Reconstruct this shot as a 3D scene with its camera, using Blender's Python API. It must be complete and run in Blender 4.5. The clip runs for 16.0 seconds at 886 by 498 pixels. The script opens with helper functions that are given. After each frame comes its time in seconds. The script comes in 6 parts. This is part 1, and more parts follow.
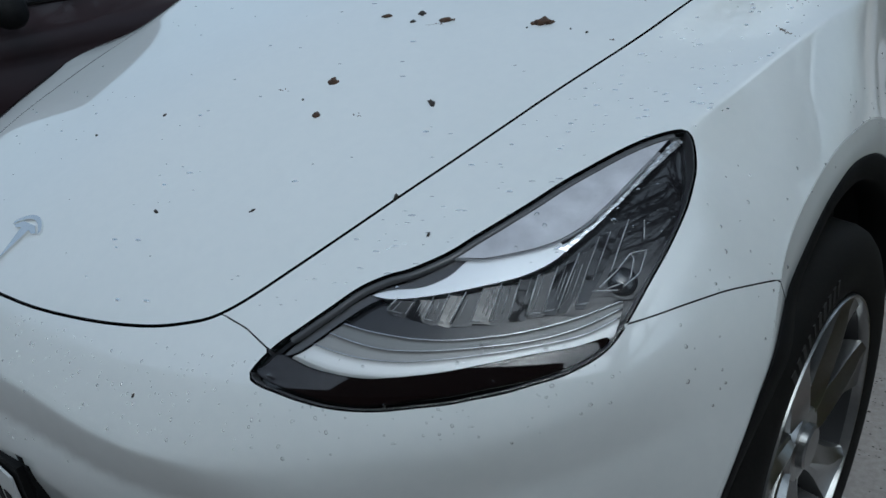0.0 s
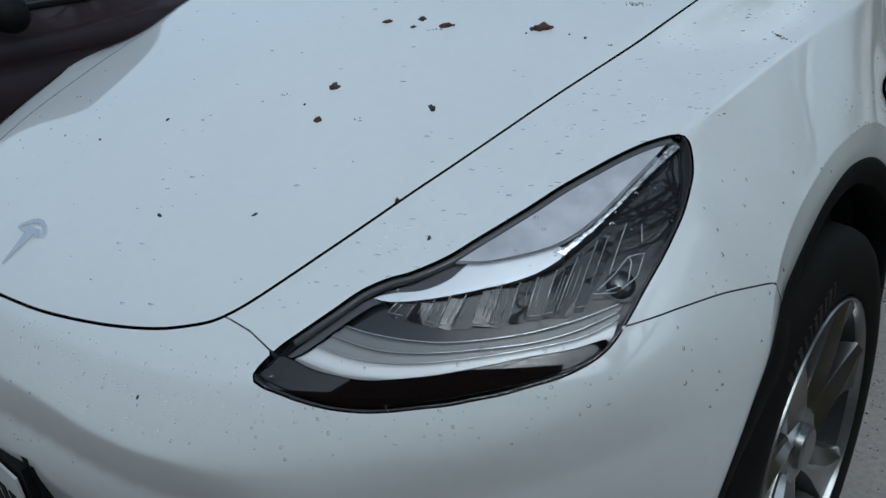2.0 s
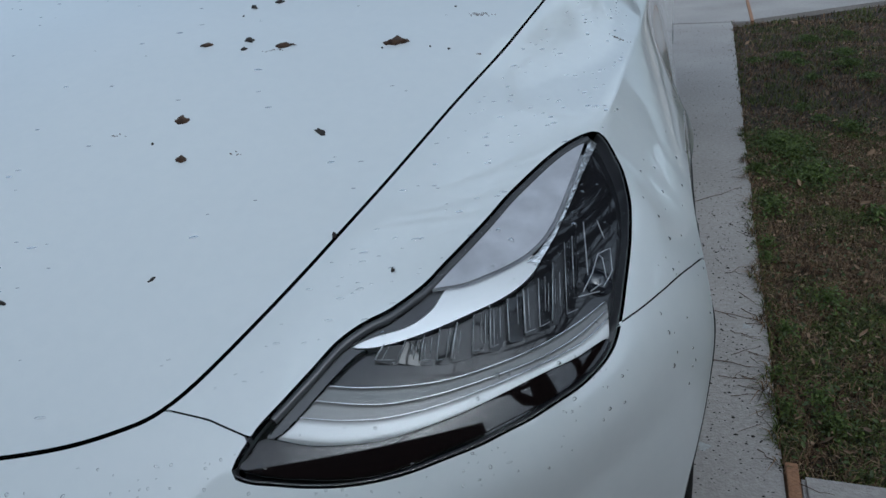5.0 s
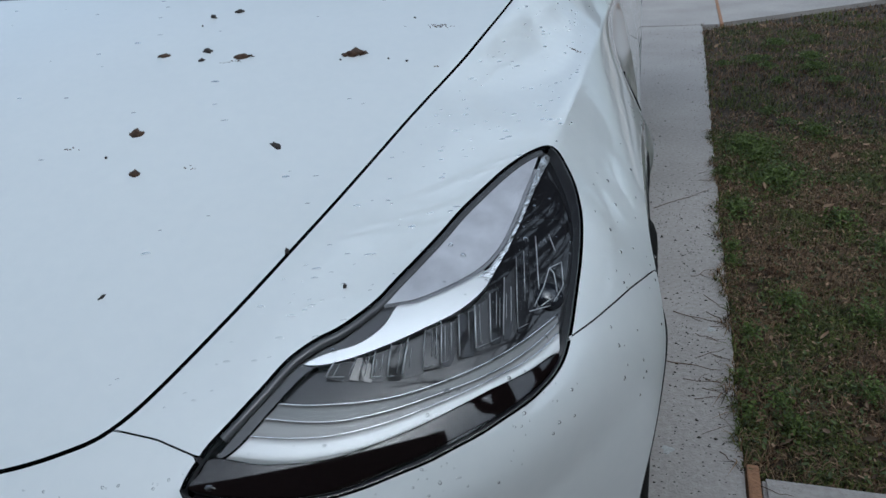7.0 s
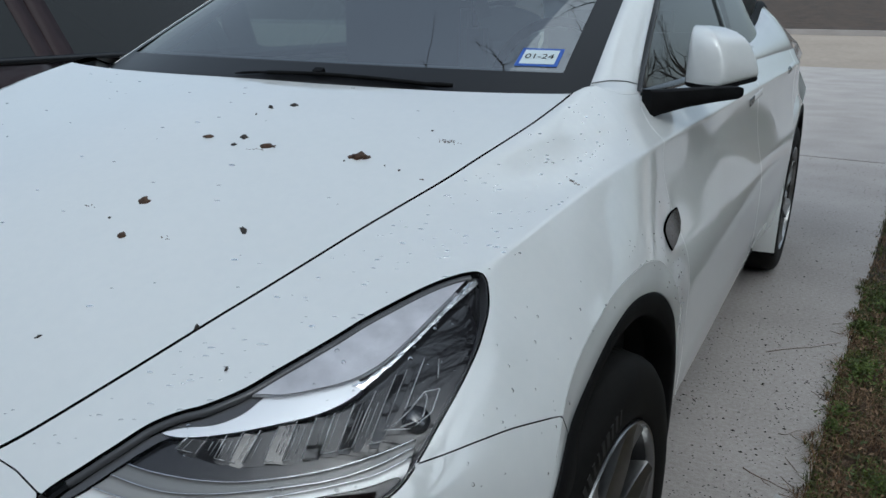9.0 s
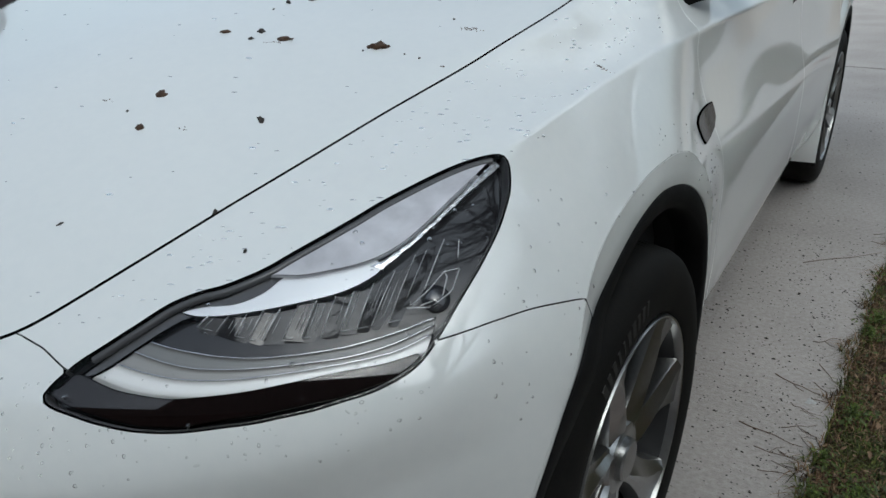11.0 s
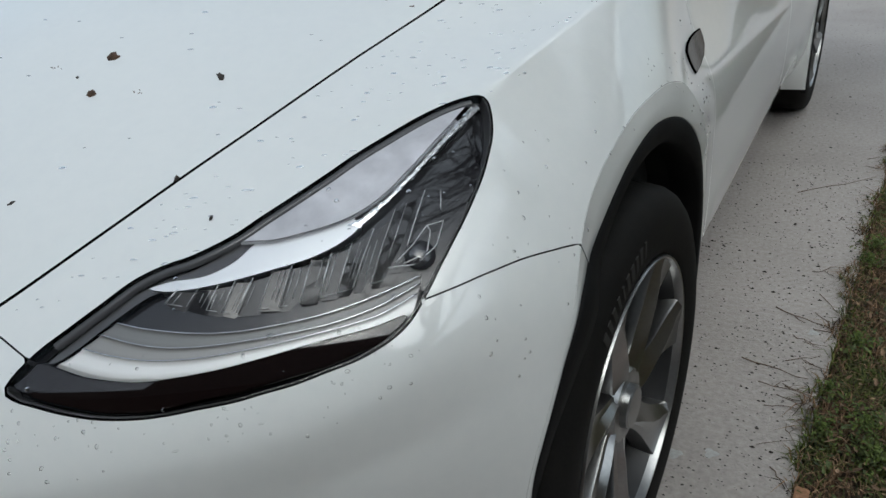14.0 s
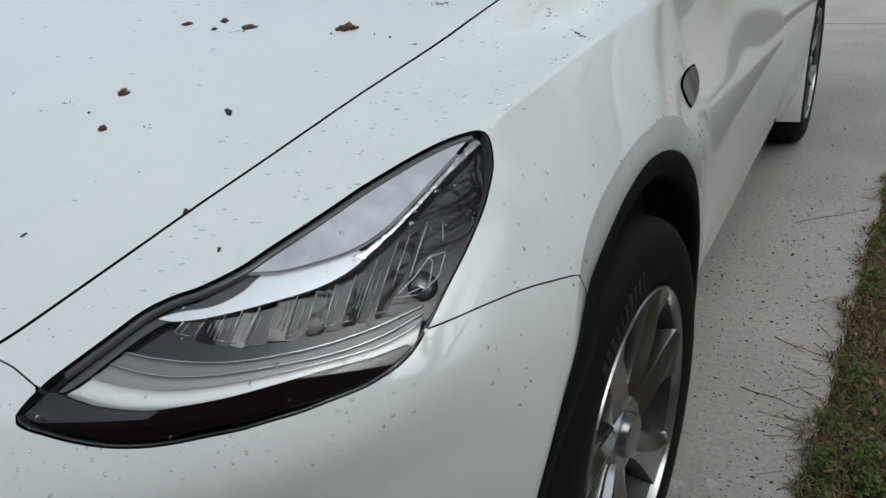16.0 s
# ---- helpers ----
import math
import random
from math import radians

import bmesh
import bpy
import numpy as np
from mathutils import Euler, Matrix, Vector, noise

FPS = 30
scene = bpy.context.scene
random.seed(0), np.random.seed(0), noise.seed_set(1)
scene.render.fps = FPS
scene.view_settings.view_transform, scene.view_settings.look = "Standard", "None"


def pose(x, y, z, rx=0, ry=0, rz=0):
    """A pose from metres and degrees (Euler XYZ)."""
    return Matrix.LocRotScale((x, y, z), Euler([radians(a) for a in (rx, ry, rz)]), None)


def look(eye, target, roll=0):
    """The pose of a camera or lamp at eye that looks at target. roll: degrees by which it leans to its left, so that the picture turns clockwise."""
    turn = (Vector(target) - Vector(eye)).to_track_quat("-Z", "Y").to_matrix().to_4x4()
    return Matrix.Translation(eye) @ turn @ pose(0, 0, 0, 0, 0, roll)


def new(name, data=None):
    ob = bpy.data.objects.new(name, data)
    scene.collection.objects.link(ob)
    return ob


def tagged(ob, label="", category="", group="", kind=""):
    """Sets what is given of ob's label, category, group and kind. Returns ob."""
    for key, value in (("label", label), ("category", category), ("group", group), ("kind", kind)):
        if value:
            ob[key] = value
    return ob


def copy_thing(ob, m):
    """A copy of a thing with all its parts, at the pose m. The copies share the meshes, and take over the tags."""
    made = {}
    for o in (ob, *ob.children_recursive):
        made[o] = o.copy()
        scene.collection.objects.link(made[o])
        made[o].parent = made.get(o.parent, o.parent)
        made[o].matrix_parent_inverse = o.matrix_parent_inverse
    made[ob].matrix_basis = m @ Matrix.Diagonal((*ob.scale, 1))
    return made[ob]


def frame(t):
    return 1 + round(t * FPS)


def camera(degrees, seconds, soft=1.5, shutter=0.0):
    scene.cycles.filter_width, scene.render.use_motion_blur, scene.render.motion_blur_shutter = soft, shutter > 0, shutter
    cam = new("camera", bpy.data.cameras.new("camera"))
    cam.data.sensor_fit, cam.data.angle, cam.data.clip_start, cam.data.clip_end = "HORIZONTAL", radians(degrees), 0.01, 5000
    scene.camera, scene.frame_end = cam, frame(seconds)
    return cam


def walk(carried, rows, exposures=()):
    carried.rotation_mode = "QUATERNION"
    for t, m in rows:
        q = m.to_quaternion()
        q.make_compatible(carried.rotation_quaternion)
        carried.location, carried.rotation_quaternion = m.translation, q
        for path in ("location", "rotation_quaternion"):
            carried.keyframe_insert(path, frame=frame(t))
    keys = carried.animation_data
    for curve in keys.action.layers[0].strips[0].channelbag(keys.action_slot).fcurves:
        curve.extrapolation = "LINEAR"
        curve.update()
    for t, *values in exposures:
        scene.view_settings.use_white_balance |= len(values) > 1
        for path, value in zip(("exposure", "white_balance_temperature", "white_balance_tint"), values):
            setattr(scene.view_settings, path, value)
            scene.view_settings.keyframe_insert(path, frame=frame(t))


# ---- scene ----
cam = camera(60.8, 16.0)
PATH = [
    (0, (1.137, -0.165, 1.182), (-0.092, 1.173, 0.348), -6.3),
    (0.5, (1.138, -0.166, 1.187), (-0.094, 1.176, 0.362), -6.3),
    (1, (1.139, -0.172, 1.183), (-0.092, 1.172, 0.36), -6.3),
    (1.5, (1.14, -0.178, 1.185), (-0.091, 1.164, 0.357), -6.3),
    (2, (1.143, -0.173, 1.188), (-0.087, 1.169, 0.359), -6.3),
    (2.5, (1.145, -0.176, 1.182), (-0.087, 1.167, 0.357), -6.3),
    (3, (1.126, -0.185, 1.178), (-0.104, 1.159, 0.353), -6.3),
    (3.5, (1.006, -0.199, 1.177), (-0.099, 1.268, 0.387), -5.6),
    (4, (0.885, -0.227, 1.18), (0.071, 1.42, 0.391), -6.0),
    (4.5, (0.864, -0.245, 1.182), (0.247, 1.47, 0.357), -5.7),
    (4.7, (0.856, -0.25, 1.181), (0.289, 1.48, 0.352), -5.5),
    (6.8, (0.881, -0.242, 1.193), (0.403, 1.509, 0.353), -4.7),
    (7, (0.883, -0.241, 1.196), (0.407, 1.511, 0.358), -4.7),
    (7.5, (0.918, -0.227, 1.201), (0.371, 1.531, 0.42), -4.0),
    (8, (1.055, -0.178, 1.219), (0.335, 1.553, 0.522), -1.6),
    (8.2, (1.105, -0.158, 1.223), (0.321, 1.556, 0.555), -0.5),
    (10.3, (1.2, -0.141, 1.231), (0.189, 1.482, 0.642), -0.1),
    (10.5, (1.199, -0.141, 1.225), (0.195, 1.466, 0.586), -0.2),
    (11, (1.191, -0.136, 1.171), (0.217, 1.422, 0.381), -1.3),
    (11.5, (1.172, -0.103, 1.14), (0.223, 1.433, 0.279), -2.9),
    (12, (1.166, -0.09, 1.132), (0.232, 1.426, 0.222), -4.2),
    (12.5, (1.167, -0.085, 1.134), (0.237, 1.426, 0.211), -5.0),
    (13, (1.168, -0.083, 1.138), (0.237, 1.429, 0.218), -5.2),
    (13.5, (1.17, -0.083, 1.142), (0.237, 1.432, 0.229), -5.1),
    (14, (1.172, -0.088, 1.144), (0.236, 1.435, 0.247), -5.1),
    (14.5, (1.172, -0.093, 1.146), (0.233, 1.442, 0.273), -5.1),
    (15, (1.174, -0.099, 1.151), (0.231, 1.444, 0.296), -5.0),
    (15.5, (1.178, -0.103, 1.152), (0.233, 1.448, 0.315), -5.0),
    (16, (1.179, -0.104, 1.154), (0.232, 1.452, 0.328), -5.0),
]
walk(cam, [(t, look(eye, target, roll)) for t, eye, target, roll in PATH], [
    (0.0, -0.17, 5490, -2), (3.2, -0.14, 5490, -2), (3.6, -0.23, 5450, -3), (4.0, -0.45, 5400, -3), (4.5, -0.37, 5380, -1), (7.0, 0.0, 5500, 1),
    (8.2, 0.02, 5650, 1), (10.3, 0.11, 5950, 0), (13.0, 0.23, 6100, 1), (16.0, 0.20, 6200, 1)])

# ---- world and light: an even overcast sky with a weak, very wide sun ----
world = bpy.data.worlds.new("world")
scene.world = world
world.use_nodes = True
wn, wl = world.node_tree.nodes, world.node_tree.links
sky = wn.new("ShaderNodeTexSky")
sky.sky_type, sky.sun_disc = "NISHITA", False
sky.sun_elevation, sky.sun_rotation, sky.dust_density, sky.ozone_density = radians(55), radians(140), 3.0, 1.0
pale = wn.new("ShaderNodeHueSaturation")
pale.inputs["Saturation"].default_value = 0.45
wl.new(sky.outputs[0], pale.inputs["Color"])
# an overcast sky is brighter overhead than at the horizon
wco, wsep, wmr, wmul = wn.new("ShaderNodeTexCoord"), wn.new("ShaderNodeSeparateXYZ"), wn.new("ShaderNodeMapRange"), wn.new("ShaderNodeMix")
wl.new(wco.outputs["Generated"], wsep.inputs[0]), wl.new(wsep.outputs["Z"], wmr.inputs[0])
wmr.inputs[1].default_value, wmr.inputs[2].default_value, wmr.inputs[3].default_value, wmr.inputs[4].default_value = 0.0, 1.0, 0.80, 1.66
wmul.data_type, wmul.blend_type = "RGBA", "MULTIPLY"
wmul.inputs[0].default_value = 1.0
wl.new(pale.outputs[0], wmul.inputs[6]), wl.new(wmr.outputs[0], wmul.inputs[7])
wl.new(wmul.outputs[2], wn["Background"].inputs["Color"])
wn["Background"].inputs["Strength"].default_value = 0.142

sun = new("sun", bpy.data.lights.new("sun", "SUN"))
sun.data.energy, sun.data.angle, sun.data.color = 0.9, radians(110), (1.0, 1.0, 0.99)
sun.matrix_world = look((1.5, 0.3, 1.5), (0, 0, 0))

# ---- materials ----
def mat(name, col, rough=0.5, metal=0.0, coat=0.0, col2=None, scale=20.0, bump=0.0, bscale=200.0, fine=None, spec=None, sheen=0.0):
    """A principled surface with variation at two scales: col to col2 by a coarse and a fine noise, and a fine relief."""
    m = bpy.data.materials.new(name)
    m.use_nodes = True
    n, l = m.node_tree.nodes, m.node_tree.links
    b = n["Principled BSDF"]
    b.inputs["Base Color"].default_value = (*col, 1)
    b.inputs["Roughness"].default_value, b.inputs["Metallic"].default_value = rough, metal
    b.inputs["Coat Weight"].default_value, b.inputs["Coat Roughness"].default_value = coat, 0.03
    if spec is not None:
        b.inputs["Specular IOR Level"].default_value = spec
    co = n.new("ShaderNodeTexCoord")
    if col2:
        a, f, mix, ad = n.new("ShaderNodeTexNoise"), n.new("ShaderNodeTexNoise"), n.new("ShaderNodeMix"), n.new("ShaderNodeMath")
        a.inputs["Scale"].default_value, a.inputs["Detail"].default_value = scale, 5
        f.inputs["Scale"].default_value, f.inputs["Detail"].default_value = fine or scale * 14, 3
        l.new(co.outputs["Object"], a.inputs["Vector"]), l.new(co.outputs["Object"], f.inputs["Vector"])
        ad.operation = "ADD"
        l.new(a.outputs["Fac"], ad.inputs[0]), l.new(f.outputs["Fac"], ad.inputs[1])
        r = n.new("ShaderNodeMapRange")
        r.inputs[1].default_value, r.inputs[2].default_value = 0.72, 1.28
        l.new(ad.outputs[0], r.inputs[0])
        mix.data_type = "RGBA"
        mix.inputs[6].default_value, mix.inputs[7].default_value = (*col, 1), (*col2, 1)
        l.new(r.outputs[0], mix.inputs[0]), l.new(mix.outputs[2], b.inputs["Base Color"])
    if bump:
        f, bp = n.new("ShaderNodeTexNoise"), n.new("ShaderNodeBump")
        f.inputs["Scale"].default_value, f.inputs["Detail"].default_value = bscale, 4
        bp.inputs["Strength"].default_value, bp.inputs["Distance"].default_value = bump, 1.0 / bscale
        l.new(co.outputs["Object"], f.inputs["Vector"]), l.new(f.outputs["Fac"], bp.inputs["Height"])
        l.new(bp.outputs[0], b.inputs["Normal"])
    return m


def clear(name, tint, rough=0.0, ior=1.5):
    """A thin clear pane: what is behind it shows through, and it mirrors by its Fresnel gloss."""
    m = bpy.data.materials.new(name)
    m.use_nodes = True
    n, l = m.node_tree.nodes, m.node_tree.links
    t, g, f, mx = n.new("ShaderNodeBsdfTransparent"), n.new("ShaderNodeBsdfGlossy"), n.new("ShaderNodeFresnel"), n.new("ShaderNodeMixShader")
    t.inputs[0].default_value = (*tint, 1)
    g.inputs["Roughness"].default_value, f.inputs[0].default_value = rough, ior
    l.new(f.outputs[0], mx.inputs[0]), l.new(t.outputs[0], mx.inputs[1]), l.new(g.outputs[0], mx.inputs[2])
    l.new(mx.outputs[0], n["Material Output"].inputs[0])
    return m


PAINT = mat("white_paint", (0.78, 0.79, 0.78), 0.35, 0, 1.0, (0.75, 0.765, 0.76), 3.0, 0.0, fine=60)
PAINT.node_tree.nodes["Principled BSDF"].inputs["Coat IOR"].default_value = 1.75
SHELL = mat("dark_inner", (0.006, 0.006, 0.0065), 0.9)
BLACK = mat("black_plastic", (0.006, 0.006, 0.0065), 0.65, 0, 0, (0.010, 0.010, 0.0105), 30, 0.25, 900, spec=0.10)
REPEATER = mat("repeater_black", (0.005, 0.005, 0.006), 0.15, 0, 0.0, spec=0.2)
GLOSSBLACK = mat("gloss_black", (0.008, 0.008, 0.009), 0.22, 0, 0.0, spec=0.35)
RUBBER = mat("tyre_rubber", (0.007, 0.0068, 0.0067), 0.7, 0, 0, (0.012, 0.011, 0.010), 14, 0.2, 600, spec=0.12)
ALLOY = mat("silver_alloy", (0.35, 0.35, 0.35), 0.28, 1.0, 0.1, (0.30, 0.30, 0.30), 12)
# black of the shade between the wheel's spokes
SPOKE_SHADE = mat("spoke_shade_black", (0.012, 0.012, 0.013), 0.6, 0.0, spec=0.2)
CHROME = mat("chrome", (0.86, 0.87, 0.90), 0.08, 1.0)
BLADE_M = mat("bright_blade", (0.86, 0.86, 0.85), 0.30, 0.6)
RIB_M = mat("bright_rib", (0.66, 0.66, 0.67), 0.35, 0.5)
STRIP_M = mat("strip_chrome", (0.88, 0.88, 0.88), 0.20, 0.9)
# one satin finish in three tones: the reflection's gradient is in the colour
SATIN_LIT = mat("satin_lit", (0.82, 0.82, 0.81), 0.40, 0.2)
SATIN_HALF_LIT = mat("satin_half_lit", (0.30, 0.295, 0.285), 0.4, 0.3)
SATIN_SHADED = mat("satin_shaded", (0.20, 0.20, 0.197), 0.4, 0.3)
FROST = mat("frosted_light_guide", (0.66, 0.66, 0.69), 0.35, 0, 0.5, (0.46, 0.46, 0.49), 16.0, fine=40)
BEZEL = mat("dark_bezel", (0.016, 0.016, 0.018), 0.03, 0, 0.0, spec=0.5)
SMOKE = mat("smoked_band", (0.007, 0.0042, 0.004), 0.03, 0, 0.0, spec=0.5)
LENS = clear("lamp_lens", (0.97, 0.97, 0.98), 0.0, 1.20)
PRISM = mat("lamp_prism", (0.050, 0.050, 0.053), 0.35, 0.2, 0.0)
DARKLENS = mat("projector_glass", (0.010, 0.011, 0.016), 0.05, 0, 1.0)
GLASS = clear("window_glass", (0.36, 0.41, 0.40), 0.0, 2.2)
WINDSCREEN = clear("windscreen_glass", (0.46, 0.61, 0.60), 0.0, 3.6)
TINT = mat("tinted_window", (0.010, 0.011, 0.011), 0.04, 0, 0.0, spec=0.25)
FRIT = mat("frit_black", (0.012, 0.012, 0.013), 0.35, 0, 0.0, spec=0.3)
CONCRETE = mat("concrete", (0.290, 0.262, 0.243), 0.9, 0, 0, (0.420, 0.384, 0.360), 1.6, 0.6, 160, fine=70)
LAWN = mat("lawn_soil", (0.022, 0.015, 0.010), 0.95, 0, 0, (0.070, 0.044, 0.028), 2.2, 0.9, 60, fine=60)
GRASS = mat("grass_green", (0.058, 0.078, 0.012), 0.8, 0, 0, (0.115, 0.120, 0.024), 8)
STRAW = mat("grass_dry", (0.27, 0.18, 0.10), 0.9, 0, 0, (0.115, 0.058, 0.030), 8)
WOOD = mat("redwood_strip", (0.36, 0.19, 0.10), 0.85, 0, 0, (0.24, 0.12, 0.065), 12, 0.6, 120)
DIRT = mat("dark_droppings", (0.030, 0.020, 0.014), 0.8, 0, 0, (0.11, 0.055, 0.028), 160, 0.7, 500)
PLUM_MATT = mat("dark_plum_matt", (0.030, 0.018, 0.020), 0.55, 0, 0, (0.024, 0.015, 0.017), 20, spec=0.2)
MAROON = mat("dark_plum_paint", (0.026, 0.014, 0.017), 0.3, 0.2, 0.4)
ASPHALT = mat("pale_road", (0.25, 0.205, 0.163), 0.9, 0, 0, (0.32, 0.265, 0.213), 0.6, 0.3, 40)
TWIG = mat("dry_twig", (0.09, 0.055, 0.035), 0.9, 0, 0, (0.17, 0.11, 0.07), 60)


def part(name, bm, material, parent=None, label=""):
    """Links a bmesh (or a ready mesh) as one mesh object under a thing."""
    if isinstance(bm, bmesh.types.BMesh):
        me = bpy.data.meshes.new(name)
        bm.to_mesh(me)
        bm.free()
    else:
        me = bm
    if material and not me.materials:
        me.materials.append(material)
    ob = new(name, me)
    if parent:
        ob.parent = parent
    return tagged(ob, label)


def smooth(ob, on=True):
    ob.data.polygons.foreach_set("use_smooth", [on] * len(ob.data.polygons))
    return ob


def curve_through(points, n=8, closed=False):
    """Catmull-Rom through control points."""
    p = np.array(points, float)
    m = len(p)
    out = []
    for i in range(m if closed else m - 1):
        a, b, c, d = (p[(i + k) % m] if closed else p[min(max(i + k, 0), m - 1)] for k in (-1, 0, 1, 2))
        for t in np.arange(n) / n:
            out.append(0.5 * (2 * b + (c - a) * t + (2 * a - 5 * b + 4 * c - d) * t * t + (3 * b - a - 3 * c + d) * t ** 3))
    if not closed:
        out.append(p[-1])
    return np.array(out)


def evenly(p, step, closed=False):
    """Points at even steps along a polyline."""
    q = np.vstack([p, p[:1]]) if closed else p
    s = np.r_[0, np.cumsum(np.linalg.norm(np.diff(q, axis=0), axis=1))]
    n = max(3, int(round(s[-1] / step)))
    t = np.linspace(0, s[-1], n + 1)[: n if closed else n + 1]
    return np.stack([np.interp(t, s, q[:, k]) for k in range(q.shape[1])], 1)


def box(bm, lo, hi, bevel=0.0):
    r = bmesh.ops.create_cube(bm, size=1.0)
    for v in r["verts"]:
        v.co = Vector([lo[k] + (v.co[k] + 0.5) * (hi[k] - lo[k]) for k in range(3)])
    if bevel:
        es = list({e for v in r["verts"] for e in v.link_edges})
        bmesh.ops.bevel(bm, geom=es, offset=bevel, segments=2, affect="EDGES")


def grid_mesh(name, P, closed_u=False, closed_v=False, nrm=None):
    """A mesh over a grid of points P[u, v, 3]."""
    nu, nv = P.shape[:2]
    faces = []
    for i in range(nu if closed_u else nu - 1):
        for j in range(nv if closed_v else nv - 1):
            a, b = (i + 1) % nu, (j + 1) % nv
            faces.append((i * nv + j, a * nv + j, a * nv + b, i * nv + b))
    me = bpy.data.meshes.new(name)
    me.from_pydata(P.reshape(-1, 3).tolist(), [], faces)
    me.polygons.foreach_set("use_smooth", [True] * len(me.polygons))
    return me


# ---- the car's outer skin: top, flank and nose, blended; negative inside ----
def sstep(a, b, v):
    t = np.clip((v - a) / (b - a), 0, 1)
    return t * t * (3 - 2 * t)


def smax(a, b, k):
    h = np.clip(0.5 + 0.5 * (a - b) / k, 0, 1)
    return b + (a - b) * h + k * h * (1 - h)


CREASE_Y = (0.55, 0.66, 0.78, 0.90, 1.00, 1.10, 1.25, 1.40, 1.60, 2.60, 3.30, 3.75, 4.60)
CREASE_X = (0.784, 0.7945, 0.805, 0.8135, 0.820, 0.826, 0.831, 0.834, 0.838, 0.850, 0.862, 0.866, 0.80)
CREASE_Z = (0.901, 0.9215, 0.941, 0.956, 0.966, 0.972, 0.9765, 0.979, 0.981, 0.984, 0.988, 0.992, 0.99)
SHOULDER_RUN = (7.0, 7.0, 4.4, 2.3, 1.55, 1.22, 1.0, 0.9, 0.85, 0.80, 0.75, 0.60, 0.55)      # metres inward for each metre up, from the crease


def soft_interp(v, xs, ys, r=0.04):
    return sum(w * np.interp(v + o * r, xs, ys) for o, w in ((-1, 0.25), (-0.5, 0.25), (0, 0.0), (0.5, 0.25), (1, 0.25)))


def lower_flank(y, z):
    """Half width of the body below the shoulder: a full curve, tucked in at the sill."""
    q = np.maximum(z - 0.48, 0)
    w = 1.0099 - 0.9115 * q * q - 0.0186 * np.maximum(y - 0.95, 0) * (1 - 0.55 * sstep(1.5, 3.0, y))
    w = -smax(-w, -0.939 + 0 * w, 0.03)
    w = w - 2.4 * np.maximum(0.42 - z, 0) ** 2
    w = w - 0.06 * (0.50 - z + np.sqrt((0.50 - z) ** 2 + 0.03 ** 2)) * sstep(1.25, 1.5, y) * (1 - sstep(3.0, 3.3, y))
    return w + 0.022 * np.exp(-((y - 3.75) / 0.6) ** 2) * sstep(0.3, 0.6, z) - 0.08 * np.maximum(y - 3.75, 0) ** 1.5 - 0.031 * sstep(1.05, 1.40, y) - 0.012 * sstep(1.4, 3.0, y)


def flank(y, z):
    """Half width of the body at a height: a full lower side, and from the shoulder's crease a slope up to the hood."""
    w = lower_flank(y, z)
    xc, zc, run = (soft_interp(y, CREASE_Y, v) for v in (CREASE_X, CREASE_Z, SHOULDER_RUN))
    q = np.maximum(zc - 0.48, 0)
    at_crease = 1.0099 - 0.9115 * q * q - 0.0186 * np.maximum(y - 0.95, 0)
    on = sstep(0.53, 0.66, y)
    nose = w + on * (xc - at_crease) * np.exp(-(np.minimum(z - zc, 0) / 0.085) ** 2)
    # behind the lamp one plain curve joins the crease to the lower side
    zj = 0.79 - 0.05 * sstep(1.3, 1.9, y) + 0 * z
    p, d = lower_flank(y, zj), zc - zj
    s = (lower_flank(y, zj - 0.004) - lower_flank(y, zj + 0.004)) / 0.008
    b = (p - xc - s * d) / (d * d)
    dz = np.minimum(zc - z, d)
    plain = np.where(z > zj, xc + (s + 2 * b * d) * dz - b * dz * dz, w)
    w = nose + sstep(0.70, 0.95, y) * (plain - nose)
    up = np.maximum(z - zc, 0)
    slope = xc + run * (zc - z) - run * 0.25 * up * (1 - np.minimum(up / 0.055, 1))
    return np.where(on > 0, w + on * (-smax(-w, -slope, 0.004) - w), w)


FOLD_X = (0.0, 0.17, 0.25, 0.32, 0.38, 0.44, 0.52, 0.58, 0.655, 0.73, 0.79, 0.84, 0.88, 0.90, 0.96)
FOLD_Z = (0.7015, 0.700, 0.695, 0.685, 0.678, 0.672, 0.668, 0.674, 0.688, 0.697, 0.705, 0.717, 0.733, 0.745, 0.770)


def bumper_crease(ax):
    """Height of the crease across the bumper: down from the nose, up again round the corner."""
    return soft_interp(ax, FOLD_X, FOLD_Z, 0.03)


